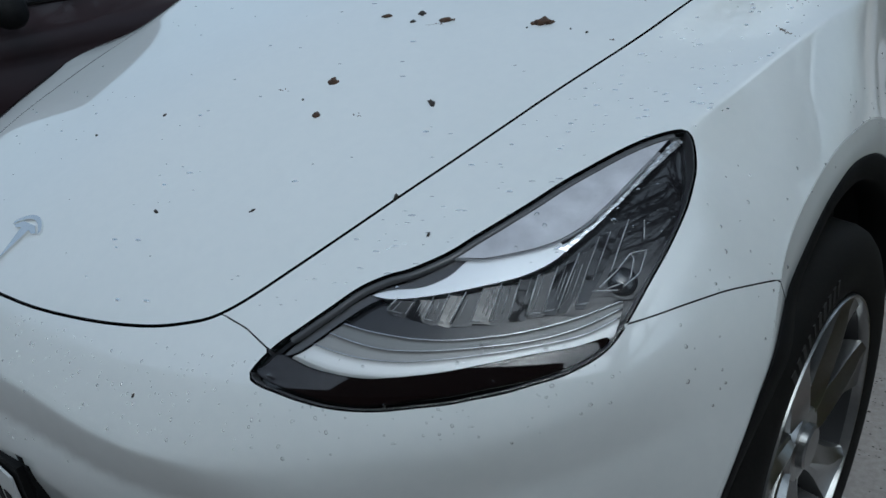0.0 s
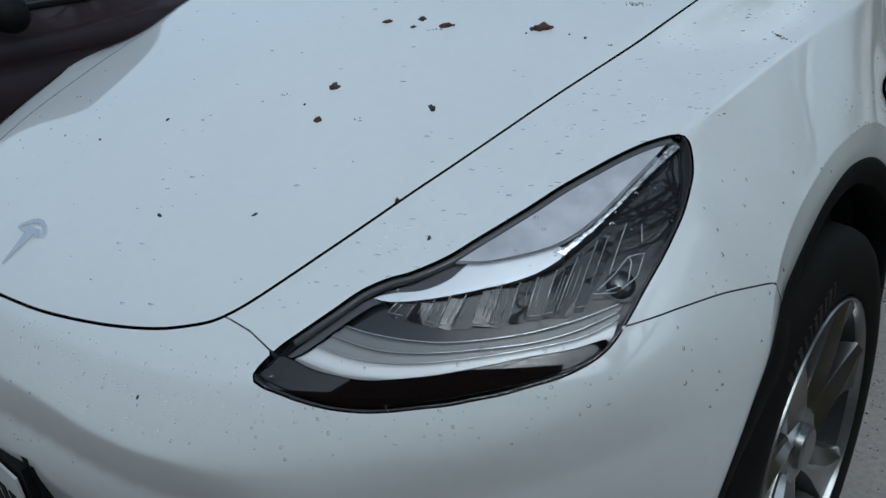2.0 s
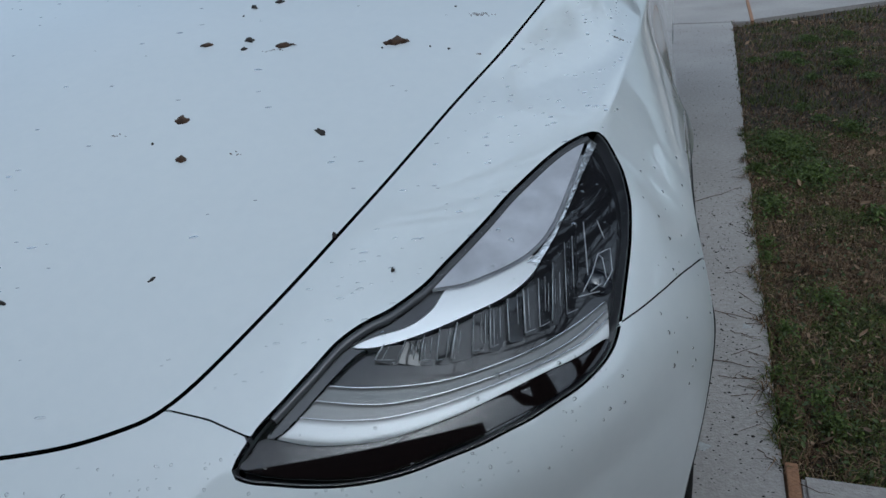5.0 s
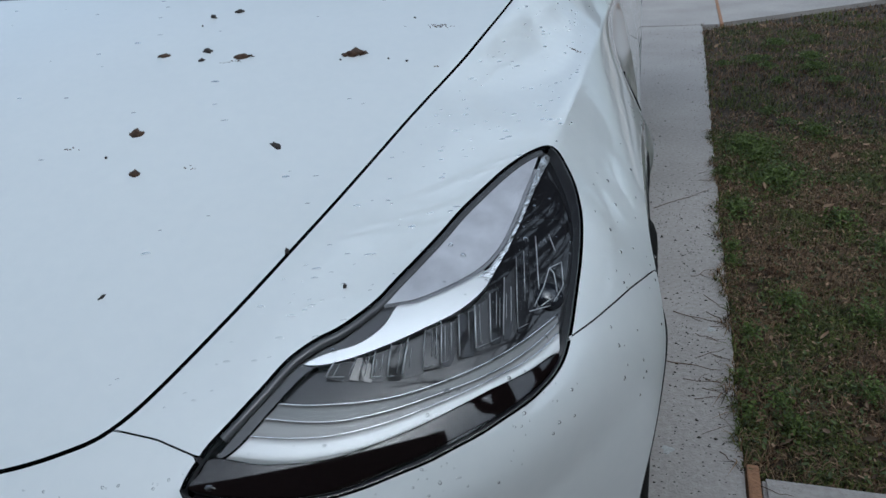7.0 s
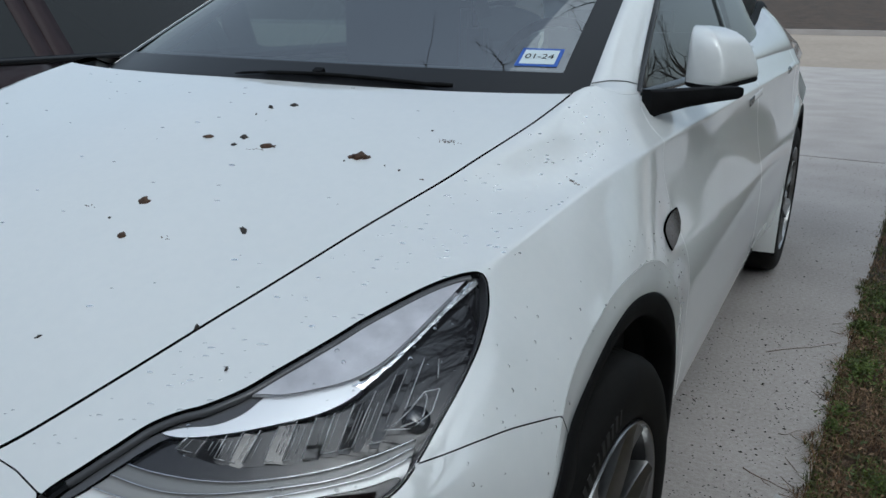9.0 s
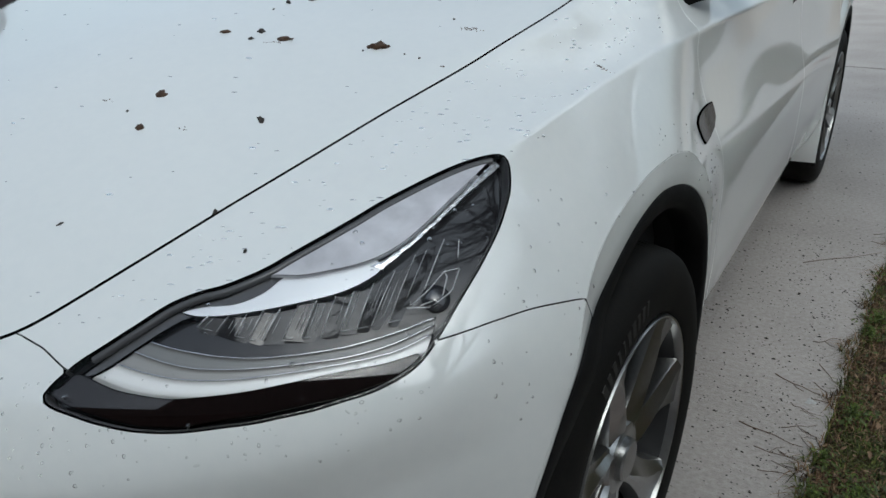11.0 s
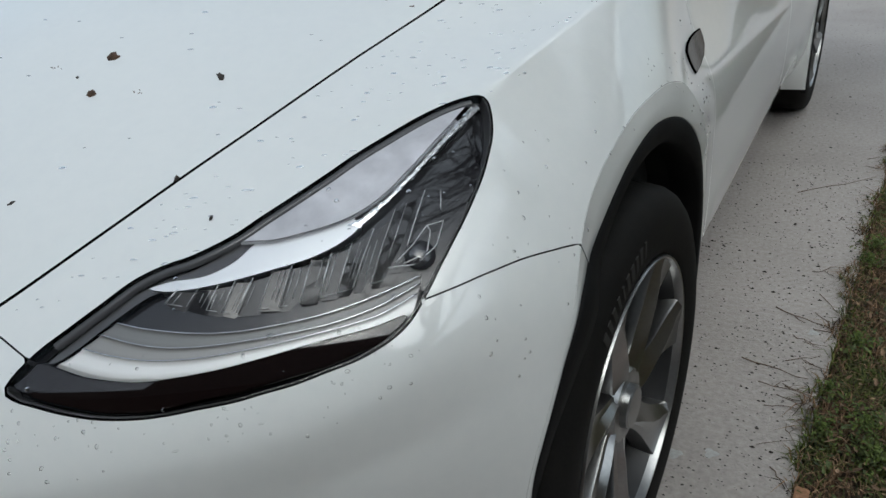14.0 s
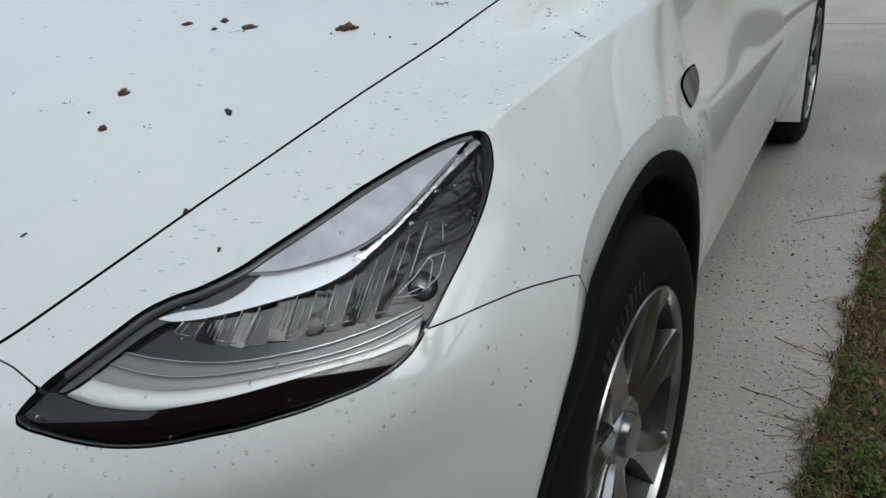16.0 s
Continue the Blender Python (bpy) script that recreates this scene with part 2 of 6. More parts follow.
def skin(x, y, z):
    ax = np.abs(x)
    g = (x * x + 0.01) ** 0.65 - 0.01 ** 0.65
    e = 0.4856 * np.exp(-y / 0.7556)
    c = 0.107 * (1 - sstep(0.478, 1.377, y)) + 0.002
    top = (z - (1.1911 - e - c * g)) / np.sqrt(1 + (e / 0.7556) ** 2)
    lean = (flank(y, z + 0.004) - flank(y, z - 0.004)) / 0.008
    side = (ax - flank(y, z)) / np.sqrt(1 + lean * lean)
    l = np.maximum(z - 0.5437, 0)
    yf = -0.0305 + 0.4096 * ax ** 2 + 0.1625 * ax ** 6 + 0.257 * ax ** 20 + 1.811 * l * l
    u0 = 0.700 - z
    uc = bumper_crease(ax) - z
    under = 0.5 * (uc + np.sqrt(uc * uc + (0.003 + 0.013 * sstep(0.42, 0.60, ax)) ** 2))
    under2 = 0.5 * (uc - 0.07 + np.sqrt((uc - 0.07) ** 2 + 0.005 ** 2))
    soft_u = 0.5 * (u0 + np.sqrt(u0 * u0 + 0.06 ** 2))
    yf = yf + 0.16 * sstep(0.35, 0.7, ax) * soft_u
    dy = 0.819 * ax + 0.975 * ax ** 5 + 5.14 * ax ** 19
    front = (yf - y) / np.sqrt(1 + dy * dy + (3.62 * l) ** 2)
    crease = (1 - 0.52 * sstep(0.44, 0.62, ax)) * (1 - sstep(0.36, 0.56, y)) * (0.62 * under - 0.42 * under2)
    return smax(smax(top, side, 0.03 - 0.022 * sstep(0.50, 0.68, y)), front, 0.0976 - 0.072 * sstep(0.80, 0.94, ax) * (1 - sstep(0.68, 0.84, z))) + crease


CORE = np.array([0.1, 1.05, 0.42])
AXIS = np.array([0.45, -0.6, 0.66])
AXIS = AXIS / np.linalg.norm(AXIS)
E1 = np.cross(AXIS, [0, 0, 1.0])
E1 = E1 / np.linalg.norm(E1)
E2 = np.cross(E1, AXIS)


def flat(P):
    """Skin coordinates: a stereographic chart round the car's front."""
    d = (P - CORE) / np.linalg.norm(P - CORE, axis=1)[:, None]
    return np.stack([d @ E1, d @ E2], 1) / (1 + d @ AXIS)[:, None]


def lift(pq, depth=0.0):
    """From skin coordinates to the skin, sunk by depth."""
    r2 = (pq ** 2).sum(1)[:, None]
    d = (2 * pq[:, :1] * E1 + 2 * pq[:, 1:] * E2 + (1 - r2) * AXIS) / (1 + r2)
    lo, hi = np.full(len(pq), 0.05), np.full(len(pq), 2.6)
    for _ in range(34):
        m = (lo + hi) / 2
        q = CORE + m[:, None] * d
        inside = skin(*q.T) + depth < 0
        lo, hi = np.where(inside, m, lo), np.where(inside, hi, m)
    return CORE + lo[:, None] * d


def normals(P):
    h = 2e-3
    g = np.stack([skin(*(P + h * e).T) - skin(*(P - h * e).T) for e in np.eye(3)], 1)
    return g / np.linalg.norm(g, axis=1)[:, None]


def on_top(xy, depth=0.0):
    """The skin above points of the plan."""
    xy = np.array(xy, float)
    lo, hi = np.full(len(xy), 0.45), np.full(len(xy), 1.4)
    for _ in range(34):
        m = (lo + hi) / 2
        inside = skin(xy[:, 0], xy[:, 1], m) + depth < 0
        lo, hi = np.where(inside, m, lo), np.where(inside, hi, m)
    return np.column_stack([xy, lo])


def on_side(yz, depth=0.0):
    """The skin beside points of the side view."""
    yz = np.array(yz, float)
    lo, hi = np.full(len(yz), 0.05), np.full(len(yz), 1.2)
    for _ in range(34):
        m = (lo + hi) / 2
        inside = skin(m, yz[:, 0], yz[:, 1]) + depth < 0
        lo, hi = np.where(inside, m, lo), np.where(inside, hi, m)
    return np.column_stack([lo, yz])


def inside_loop(p, loop):
    x, y = p[:, 0], p[:, 1]
    hit = np.zeros(len(p), bool)
    for a, b in zip(loop, np.roll(loop, -1, 0)):
        cross = ((a[1] > y) != (b[1] > y)) & (x < (b[0] - a[0]) * (y - a[1]) / (b[1] - a[1] + 1e-12) + a[0])
        hit ^= cross
    return hit


def panel(name, loop3, material, parent, step=0.014, inset=0.0025, depth=0.0, skirt=0.012, label="", mirror=False, lip=0.0014, folds=None):
    """A sheet of the skin within a closed loop, with rounded, turned-in edges."""
    from mathutils.geometry import delaunay_2d_cdt
    loop3 = evenly(loop3, step * 0.6, True)
    pq = flat(loop3)
    area = 0.5 * np.sum(pq[:, 0] * np.roll(pq[:, 1], -1) - pq[:, 1] * np.roll(pq[:, 0], -1))
    if area > 0:
        pq = pq[::-1]
    P = lift(pq, depth)
    N = normals(P)
    T = np.roll(P, -1, 0) - np.roll(P, 1, 0)
    O = np.cross(T, N)
    O = O / np.linalg.norm(O, axis=1)[:, None]
    pq = flat(P - O * (inset + lip))
    s = step / np.median(np.linalg.norm(P - CORE, axis=1)) * 0.5 * 1.15
    lo, hi = pq.min(0), pq.max(0)
    gx, gy = np.meshgrid(np.arange(lo[0], hi[0], s), np.arange(lo[1], hi[1], s * 0.87))
    gx = gx + (np.arange(gx.shape[0]) % 2 * 0.5 * s)[:, None]
    g = np.column_stack([gx.ravel(), gy.ravel()])
    if folds is not None:                      # rows of points on both sides of a fold keep it crisp
        fp = flat(folds)
        far = np.ones(len(g), bool)
        for k in range(0, len(g), 4000):
            far[k:k + 4000] = ((g[k:k + 4000, None] - fp[None]) ** 2).sum(2).min(1) > (0.5 * s) ** 2
        g = np.vstack([g[far], fp])
    g = g[inside_loop(g, pq)]
    keep = np.ones(len(g), bool)
    for k in range(0, len(g), 4000):
        d2 = ((g[k:k + 4000, None] - pq[None]) ** 2).sum(2).min(1)
        keep[k:k + 4000] = d2 > (0.45 * s) ** 2
    g = g[keep]
    n = len(pq)
    v2 = [Vector(q) for q in np.vstack([pq, g]).tolist()]
    ov, oe, of, *_ = delaunay_2d_cdt(v2, [(i, (i + 1) % n) for i in range(n)], [], 1, 1e-7)
    flatv = np.array([tuple(q) for q in ov])
    V = lift(flatv, depth)
    NV = normals(V)
    faces = [tuple(f) for f in of]
    # the rim
    rim = list(range(n))
    PB, NB = V[:n], NV[:n]
    T = np.roll(PB, -1, 0) - np.roll(PB, 1, 0)
    OB = np.cross(T, NB)
    OB = OB / np.linalg.norm(OB, axis=1)[:, None]
    rings = [(PB + OB * lip * 0.7 - NB * lip * 0.3, (NB + OB) / 1.414), (PB + OB * lip - NB * lip, OB), (PB + OB * lip - NB * skirt, OB)]
    verts, nrm = [V], [NV]
    base = len(V)
    prev = rim
    for R, RN in rings:
        cur = list(range(base, base + n))
        verts.append(R), nrm.append(RN)
        for i in range(n):
            j = (i + 1) % n
            faces.append((prev[i], cur[i], cur[j], prev[j]))
        prev, base = cur, base + n
    verts, nrm = np.vstack(verts), np.vstack(nrm)
    # the faces look outward
    a, b, c = (np.array([f[k] for f in faces[: len(of)]]) for k in range(3))
    if np.mean(np.einsum("ij,ij->i", np.cross(verts[b] - verts[a], verts[c] - verts[a]), NV[a])) < 0:
        faces = [f[::-1] for f in faces]
    if mirror:
        verts, nrm, faces = verts * [-1, 1, 1], nrm * [-1, 1, 1], [f[::-1] for f in faces]
    me = bpy.data.meshes.new(name)
    me.from_pydata(verts.tolist(), [], faces)
    me.validate()
    me.polygons.foreach_set("use_smooth", [True] * len(me.polygons))
    me.normals_split_custom_set_from_vertices(nrm.tolist())
    return part(name, me, material, parent, label)


# ---- ground ----
ANG = radians(-3.1)          # the drive runs a little askew to the car
def drive(u, v, z=0.0):
    """u across the drive from its grass edge, v along it from the wooden joint."""
    return (1.150 + u * math.cos(ANG) - (v - 0) * math.sin(ANG), 1.19 + u * math.sin(ANG) + v * math.cos(ANG), z)


def slab(name, u0, u1, v0, v1, top=0.0, thick=0.12, label="", bev=0.008, material=None):
    bm = bmesh.new()
    box(bm, (u0, v0, top - thick), (u1, v1, top), bev)
    for v in bm.verts:
        v.co = Vector(drive(v.co.x, v.co.y, v.co.z))
    return tagged(part(name, bm, material or CONCRETE), label, "slab", kind="structure")


ground = bmesh.new()
gy = [-60, -10, 0, 3, 8, 17, 18.5, 19, 27.5, 29, 45, 70, 140, 400]
gz = [0, 0, 0, 0, 0, 0, 0.0, -0.05, 0.42, 0.62, 2.0, 3.6, 5.0, 6.0]
gx = [-400, -120, -40, -12, -4, 0, 4, 12, 40, 120, 400]
rows_g = [[ground.verts.new((x, y, z - 0.045)) for x in gx] for y, z in zip(gy, gz)]
for a, b in zip(rows_g, rows_g[1:]):
    for i in range(len(gx) - 1):
        ground.faces.new((a[i], a[i + 1], b[i + 1], b[i]))
tagged(part("ground", ground, LAWN), "patchy winter lawn over brown soil", "lawn", kind="structure")

slab("driveway_slab", -7.2, 0.0, -4.6, 5.9, label="light grey broom-finished concrete driveway slab")
slab("driveway_slab", -7.2, 0.15, 5.925, 17.6, label="pale concrete driveway slab towards the street")
slab("walkway_slab", 0.035, 2.2, -1.3, -0.03, label="pale concrete walkway slab beside the drive")
bm = bmesh.new()
lowv = [bm.verts.new((x, y, -0.10)) for x, y in ((1.30, 6.99), (9.0, 11.8), (9.0, 14.3), (1.45, 9.4))]
topv = [bm.verts.new((v.co.x, v.co.y, -0.004)) for v in lowv]
bm.faces.new(topv)
for i in range(4):
    bm.faces.new((lowv[i], lowv[(i + 1) % 4], topv[(i + 1) % 4], topv[i]))
tagged(part("side_walk", bm, CONCRETE), "pale concrete path crossing the lawn", "path", kind="structure")
tagged(slab("wood_strip", 0.004, 0.03, -1.3, 0.0, 0.004, 0.1, bev=0.002, material=WOOD), "reddish wooden expansion strip in a concrete joint", "wood strip")
tagged(slab("wood_strip", 0.152, 0.18, 5.93, 9.2, 0.003, 0.1, bev=0.002, material=WOOD), "reddish wooden expansion strip in a concrete joint", "wood strip")

road = bmesh.new()
vs = [road.verts.new(c) for c in ((-200, 18.6, -0.02), (200, 18.6, -0.02), (200, 27.3, 0.43), (-200, 27.3, 0.43))]
road.faces.new(vs)
tagged(part("road", road, ASPHALT), "pale worn road surface", "road", kind="structure")
kb = bmesh.new()
box(kb, (-200, 27.3, 0.30), (200, 27.6, 0.60), 0.03)
tagged(part("kerb", kb, CONCRETE), "low concrete kerb along the far side of the road", "kerb", kind="structure")

bm = bmesh.new()
APRON = [(1.30, 10.0), (1.66, 10.4), (1.74, 11.5), (2.25, 12.7), (2.83, 13.4), (4.5, 14.7), (9.0, 16.2), (9.0, 18.7), (1.0, 18.7)]
topv = [bm.verts.new((x, y, -0.006)) for x, y in APRON]
lowv = [bm.verts.new((x, y, -0.10)) for x, y in APRON]
bm.faces.new(topv)
for i in range(len(APRON)):
    bm.faces.new((lowv[i], lowv[(i + 1) % len(APRON)], topv[(i + 1) % len(APRON)], topv[i]))
tagged(part("driveway_apron", bm, CONCRETE), "pale concrete apron flaring out to the street", "apron", kind="structure")

# ---- the white car ----
car = tagged(new("white_car"), "white electric crossover with raindrops and dirt specks, parked on the drive", "car")

HOOD_EDGE = [(0.0, 0.108), (0.139, 0.119), (0.253, 0.140), (0.343, 0.166), (0.400, 0.192), (0.437, 0.219), (0.471, 0.270),
             (0.513, 0.360), (0.550, 0.466), (0.586, 0.593), (0.617, 0.713), (0.661, 0.875), (0.690, 1.009), (0.7005, 1.10), (0.7035, 1.165), (0.7025, 1.182)]
half = curve_through(HOOD_EDGE, 10)
rear = [(x, 1.102 + 0.052 * (x / 0.6) ** 2 + 0.006 * max(0, (x - 0.45) / 0.25) ** 2) for x in np.linspace(0.7015, 0, 40)]
left = np.vstack([half, rear])
hood_loop = on_top(np.vstack([left, (left * [-1, 1])[::-1][1:-1]]))
hood = panel("hood", hood_loop, PAINT, car, 0.02, 0.0022, label="white painted hood with raindrops and dirt specks")

LAMP = [(0.512, 0.192), (0.522, 0.222), (0.539, 0.251), (0.556, 0.281), (0.572, 0.311), (0.592, 0.335), (0.612, 0.353), (0.637, 0.385), (0.653, 0.416),
        (0.669, 0.448), (0.685, 0.483), (0.700, 0.520), (0.717, 0.555), (0.735, 0.590), (0.754, 0.620), (0.773, 0.641), (0.786, 0.649), (0.797, 0.646),
        (0.808, 0.631), (0.819, 0.608), (0.827, 0.580), (0.832, 0.555), (0.834, 0.525), (0.834, 0.498), (0.832, 0.464), (0.830, 0.437), (0.826, 0.412), (0.819, 0.394),
        (0.808, 0.376), (0.794, 0.357), (0.775, 0.336), (0.755, 0.315), (0.734, 0.296), (0.712, 0.277), (0.685, 0.257), (0.661, 0.240), (0.636, 0.225),
        (0.607, 0.211), (0.576, 0.200), (0.549, 0.193), (0.525, 0.188)]
LAMP_TOP, LAMP_LOW = LAMP[1:28], LAMP[28:] + LAMP[:1]
lamp_full = curve_through(LAMP, 6, True)
GAP = [(0.423, 0.781), (0.451, 0.785), (0.488, 0.788), (0.532, 0.786), (0.583, 0.776), (0.613, 0.7685)]
HUB = (0.87, 0.350)
ARCH = 0.49
ARCH_A, ARCH_R = (-16, 20, 44, 53, 60, 67, 80, 90, 97, 105, 115, 121, 125, 129, 135, 146, 153, 160, 196), (0.478, 0.482, 0.488, 0.502, 0.526, 0.518, 0.494, 0.485, 0.482, 0.484, 0.489, 0.490, 0.485, 0.478, 0.469, 0.445, 0.430, 0.410, 0.399)


def arch(a0, a1, r=ARCH, n=60, hub=HUB):
    d = np.linspace(a0, a1, n)
    a = np.radians(d)
    if hub is HUB:
        r = np.mean([np.interp(d + k, ARCH_A, ARCH_R) for k in range(-4, 5, 2)], axis=0)
    return np.column_stack([hub[0] + r * np.cos(a), hub[1] + r * np.sin(a)])


def cut(poly, a, b):
    """The stretch of a closed polyline from the point nearest to a forward to the one nearest to b."""
    i, j = (int(np.argmin(((poly - np.array(q)) ** 2).sum(1))) for q in (a, b))
    return poly[i:j + 1] if i <= j else np.vstack([poly[i:], poly[:j + 1]])


gap_front = (0.437, 0.222)
lamp_nose, lamp_back = (0.520, 0.218), (0.828, 0.425)
gap3 = on_side(curve_through(GAP, 5))
ga = math.degrees(math.atan2(gap3[-1][2] - HUB[1], gap3[-1][1] - HUB[0]))

# fender: along the hood, down the door gap, round the arch, along the bumper gap and the lamp
DOOR_GAP = [(1.372, 1.038), (1.358, 1.006), (1.362, 0.978), (1.350, 0.940), (1.352, 0.90), (1.360, 0.85), (1.372, 0.76), (1.382, 0.62), (1.386, 0.40), (1.386, 0.24)]
along_hood = cut(half, gap_front, (0.7025, 1.182))
fender_loop = np.vstack([
    on_top(along_hood), on_top([(0.709, 1.225), (0.7205, 1.263), (0.737, 1.300), (0.749, 1.335), (0.757, 1.385), (0.760, 1.428)]), on_side(curve_through(DOOR_GAP, 6)),
    on_side([(1.34, 0.24), (1.31, 0.24)]), on_side(arch(-13, ga)), gap3[::-1][1:],
    on_top(cut(lamp_full, lamp_nose, lamp_back)[::-1]), on_top([(0.478, 0.2205)])])
fy = np.linspace(0.60, 1.50, 240)
fz = soft_interp(fy, CREASE_Y, CREASE_Z)
FOLD = np.vstack([on_side(np.column_stack([fy, fz + o])) for o in (-0.010, -0.0035, -0.0012, 0.0008, 0.0022, 0.005)])
for flip in (False, True):
    panel("fender", fender_loop, PAINT, car, 0.012, 0.0002, mirror=flip, lip=0.0007, folds=FOLD)

bumper_half = np.vstack([
    on_top(cut(half, (0.0, 0.108), gap_front)), on_top([(0.478, 0.2205)]), on_top(cut(lamp_full, lamp_back, lamp_nose))[::-1], gap3[1:],
    on_side(arch(ga, 186)), on_side([(0.36, 0.27), (0.33, 0.255)])])
low = []
for x in np.linspace(0.82, 0.0, 30):
    y = np.linspace(0.6, -0.15, 400)
    z = 0.25
    f = skin(x + 0 * y, y, z + 0 * y)
    low.append((x, y[np.argmax(f > 0)], z))
bl = np.vstack([bumper_half, np.array(low)])
bumper_loop = np.vstack([bl, (bl * [-1, 1, 1])[::-1][1:-1]])
BFOLD = []
for x in np.linspace(-0.86, 0.86, 270):
    for o in (-0.010, -0.004, -0.001, 0.001, 0.004, 0.010):
        z = bumper_crease(abs(x)) + o
        y = np.linspace(0.6, -0.1, 700)
        f = skin(x + 0 * y, y, z + 0 * y)
        BFOLD.append((x, y[np.argmax(f > 0)], z))
BFOLD = np.array(BFOLD)
bumper = panel("front_bumper", bumper_loop, PAINT, car, 0.015, 0.0002, lip=0.0007, folds=BFOLD, label="white painted front bumper with raindrops")

# dark inner shell under the gaps
uu, vv = np.meshgrid(np.linspace(-0.62, 0.62, 110), np.linspace(-0.62, 0.62, 110), indexing="ij")
SH = lift(np.column_stack([uu.ravel(), vv.ravel()]), 0.10)
HL = {}
SEAL = mat("lamp_seal", (0.048, 0.048, 0.050), 0.3, 0, 0, (0.060, 0.060, 0.062), 40, spec=0.5)


UPPER = mat("upper_bezel_grey", (0.075, 0.074, 0.078), 0.15, 0, 0.0, spec=0.5)
WALL = mat("lamp_wall", (0.070, 0.070, 0.074), 0.35, 0, 0, (0.060, 0.060, 0.063), 50, spec=0.4)


def headlight(flip):
    s = -1 if flip else 1
    lamp = new("headlight")
    lamp.parent = car
    tagged(lamp, "clear headlight with a frosted light guide, chrome blade and smoked lower band")
    loop = on_top(lamp_full)
    lens = panel("lens", loop, LENS, lamp, 0.012, 0.0014, 0.001, 0.0008, "clear polished lens with raindrops", flip, lip=0.0004)
    lens.visible_shadow = False
    # black rim under the lens edge
    c = flat(loop)
    P0 = lift(c, 0.0045)
    T = np.roll(P0, -1, 0) - np.roll(P0, 1, 0)
    O = np.cross(T, normals(P0))
    O /= np.linalg.norm(O, axis=1)[:, None]
    if np.mean(np.einsum("ij,ij->i", O, P0 - P0.mean(0))) < 0:
        O = -O
    N = normals(P0)
    rim = np.stack([P0 + O * 0.0008 + N * 0.001, P0 - O * 0.0002 + N * 0.0024, P0 - O * 0.0010 + N * 0.0012, P0 - O * 0.0014 - N * 0.006, P0 - O * 0.0018 - N * 0.016], 1) * [s, 1, 1]
    part("rim", grid_mesh("rim", rim[:, :3], closed_u=True), SEAL, lamp, "dark grey seal")
    part("inner_wall", grid_mesh("inner_wall", rim[:, 2:], closed_u=True), WALL, lamp, "grey inner wall behind the lens edge")
    # a smooth grey ledge along the upper edge, from the nose to the tip
    along_top = evenly(cut(lamp_full, (0.530, 0.236), (0.774, 0.647)), 0.006)
    E = on_top(along_top)
    T = np.gradient(E, axis=0)
    I = np.cross(normals(E), T)
    I /= np.linalg.norm(I, axis=1)[:, None]
    if np.mean(np.einsum("ij,ij->i", I, E - loop.mean(0))) > 0:
        I = -I
    NE = normals(E)
    ledge = np.stack([E + I * a - NE * b for a, b in ((0.0012, 0.0040), (0.0020, 0.0034), (0.0050, 0.0036), (0.0078, 0.0044), (0.0082, 0.0085))], 1) * [s, 1, 1]
    part("bezel_ledge", grid_mesh("bezel_ledge", ledge), UPPER, lamp, "smooth grey ledge under the lens edge")
    for name, pts, depth, m, lab in (
            ("bezel", lamp_full, 0.017, BEZEL, "dark grey bezel"),
            ("upper_bezel", curve_through(IN_UPPER, 5, True), 0.0100, UPPER, "dark grey upper bezel"),
            ("light_guide", curve_through(IN_DRL, 5, True), 0.006, FROST, "frosted lilac-white light guide"),
            ("blade", curve_through(IN_BLADE, 5, True), 0.0085, BLADE_M, "bright chrome blade"),
            ("smoked_band", curve_through(IN_SMOKE, 5, True), 0.005, SMOKE, "smoked dark band")):
        panel(name, on_top(pts, depth), m, lamp, 0.010, 0.0, depth, 0.016, lab, flip, lip=0.0012)
    return lamp


IN_UPPER = [(0.529, 0.227), (0.541, 0.250), (0.558, 0.280), (0.574, 0.309), (0.594, 0.333), (0.614, 0.351), (0.638, 0.383), (0.645, 0.400), (0.668, 0.412), (0.672, 0.396), (0.655, 0.372),
    (0.634, 0.344), (0.606, 0.326), (0.590, 0.312), (0.578, 0.294), (0.566, 0.273), (0.553, 0.250), (0.540, 0.232)]
IN_DRL = [(0.64, 0.392), (0.651, 0.418), (0.667, 0.45), (0.683, 0.485), (0.699, 0.521), (0.715, 0.556), (0.734, 0.59), (0.754, 0.622), (0.774, 0.643), (0.772, 0.613),
    (0.765, 0.570), (0.758, 0.528), (0.749, 0.491), (0.7355, 0.463), (0.719, 0.442), (0.697, 0.4215), (0.675, 0.404), (0.655, 0.394), (0.645, 0.389)]
IN_BLADE = [(0.583, 0.316), (0.600, 0.331), (0.629, 0.349), (0.648, 0.372), (0.658, 0.398), (0.685, 0.420), (0.707, 0.440), (0.727, 0.460),
    (0.744, 0.456), (0.736, 0.433), (0.717, 0.407), (0.689, 0.381), (0.659, 0.356), (0.628, 0.334), (0.602, 0.320)]
STRIP_IN, STRIP_OUT = [(0.731, 0.450), (0.741, 0.466), (0.751, 0.490), (0.760, 0.528), (0.767, 0.570), (0.774, 0.613), (0.779, 0.645)], [(0.744, 0.454), (0.757, 0.495), (0.767, 0.540), (0.777, 0.592), (0.785, 0.628), (0.788, 0.642)]
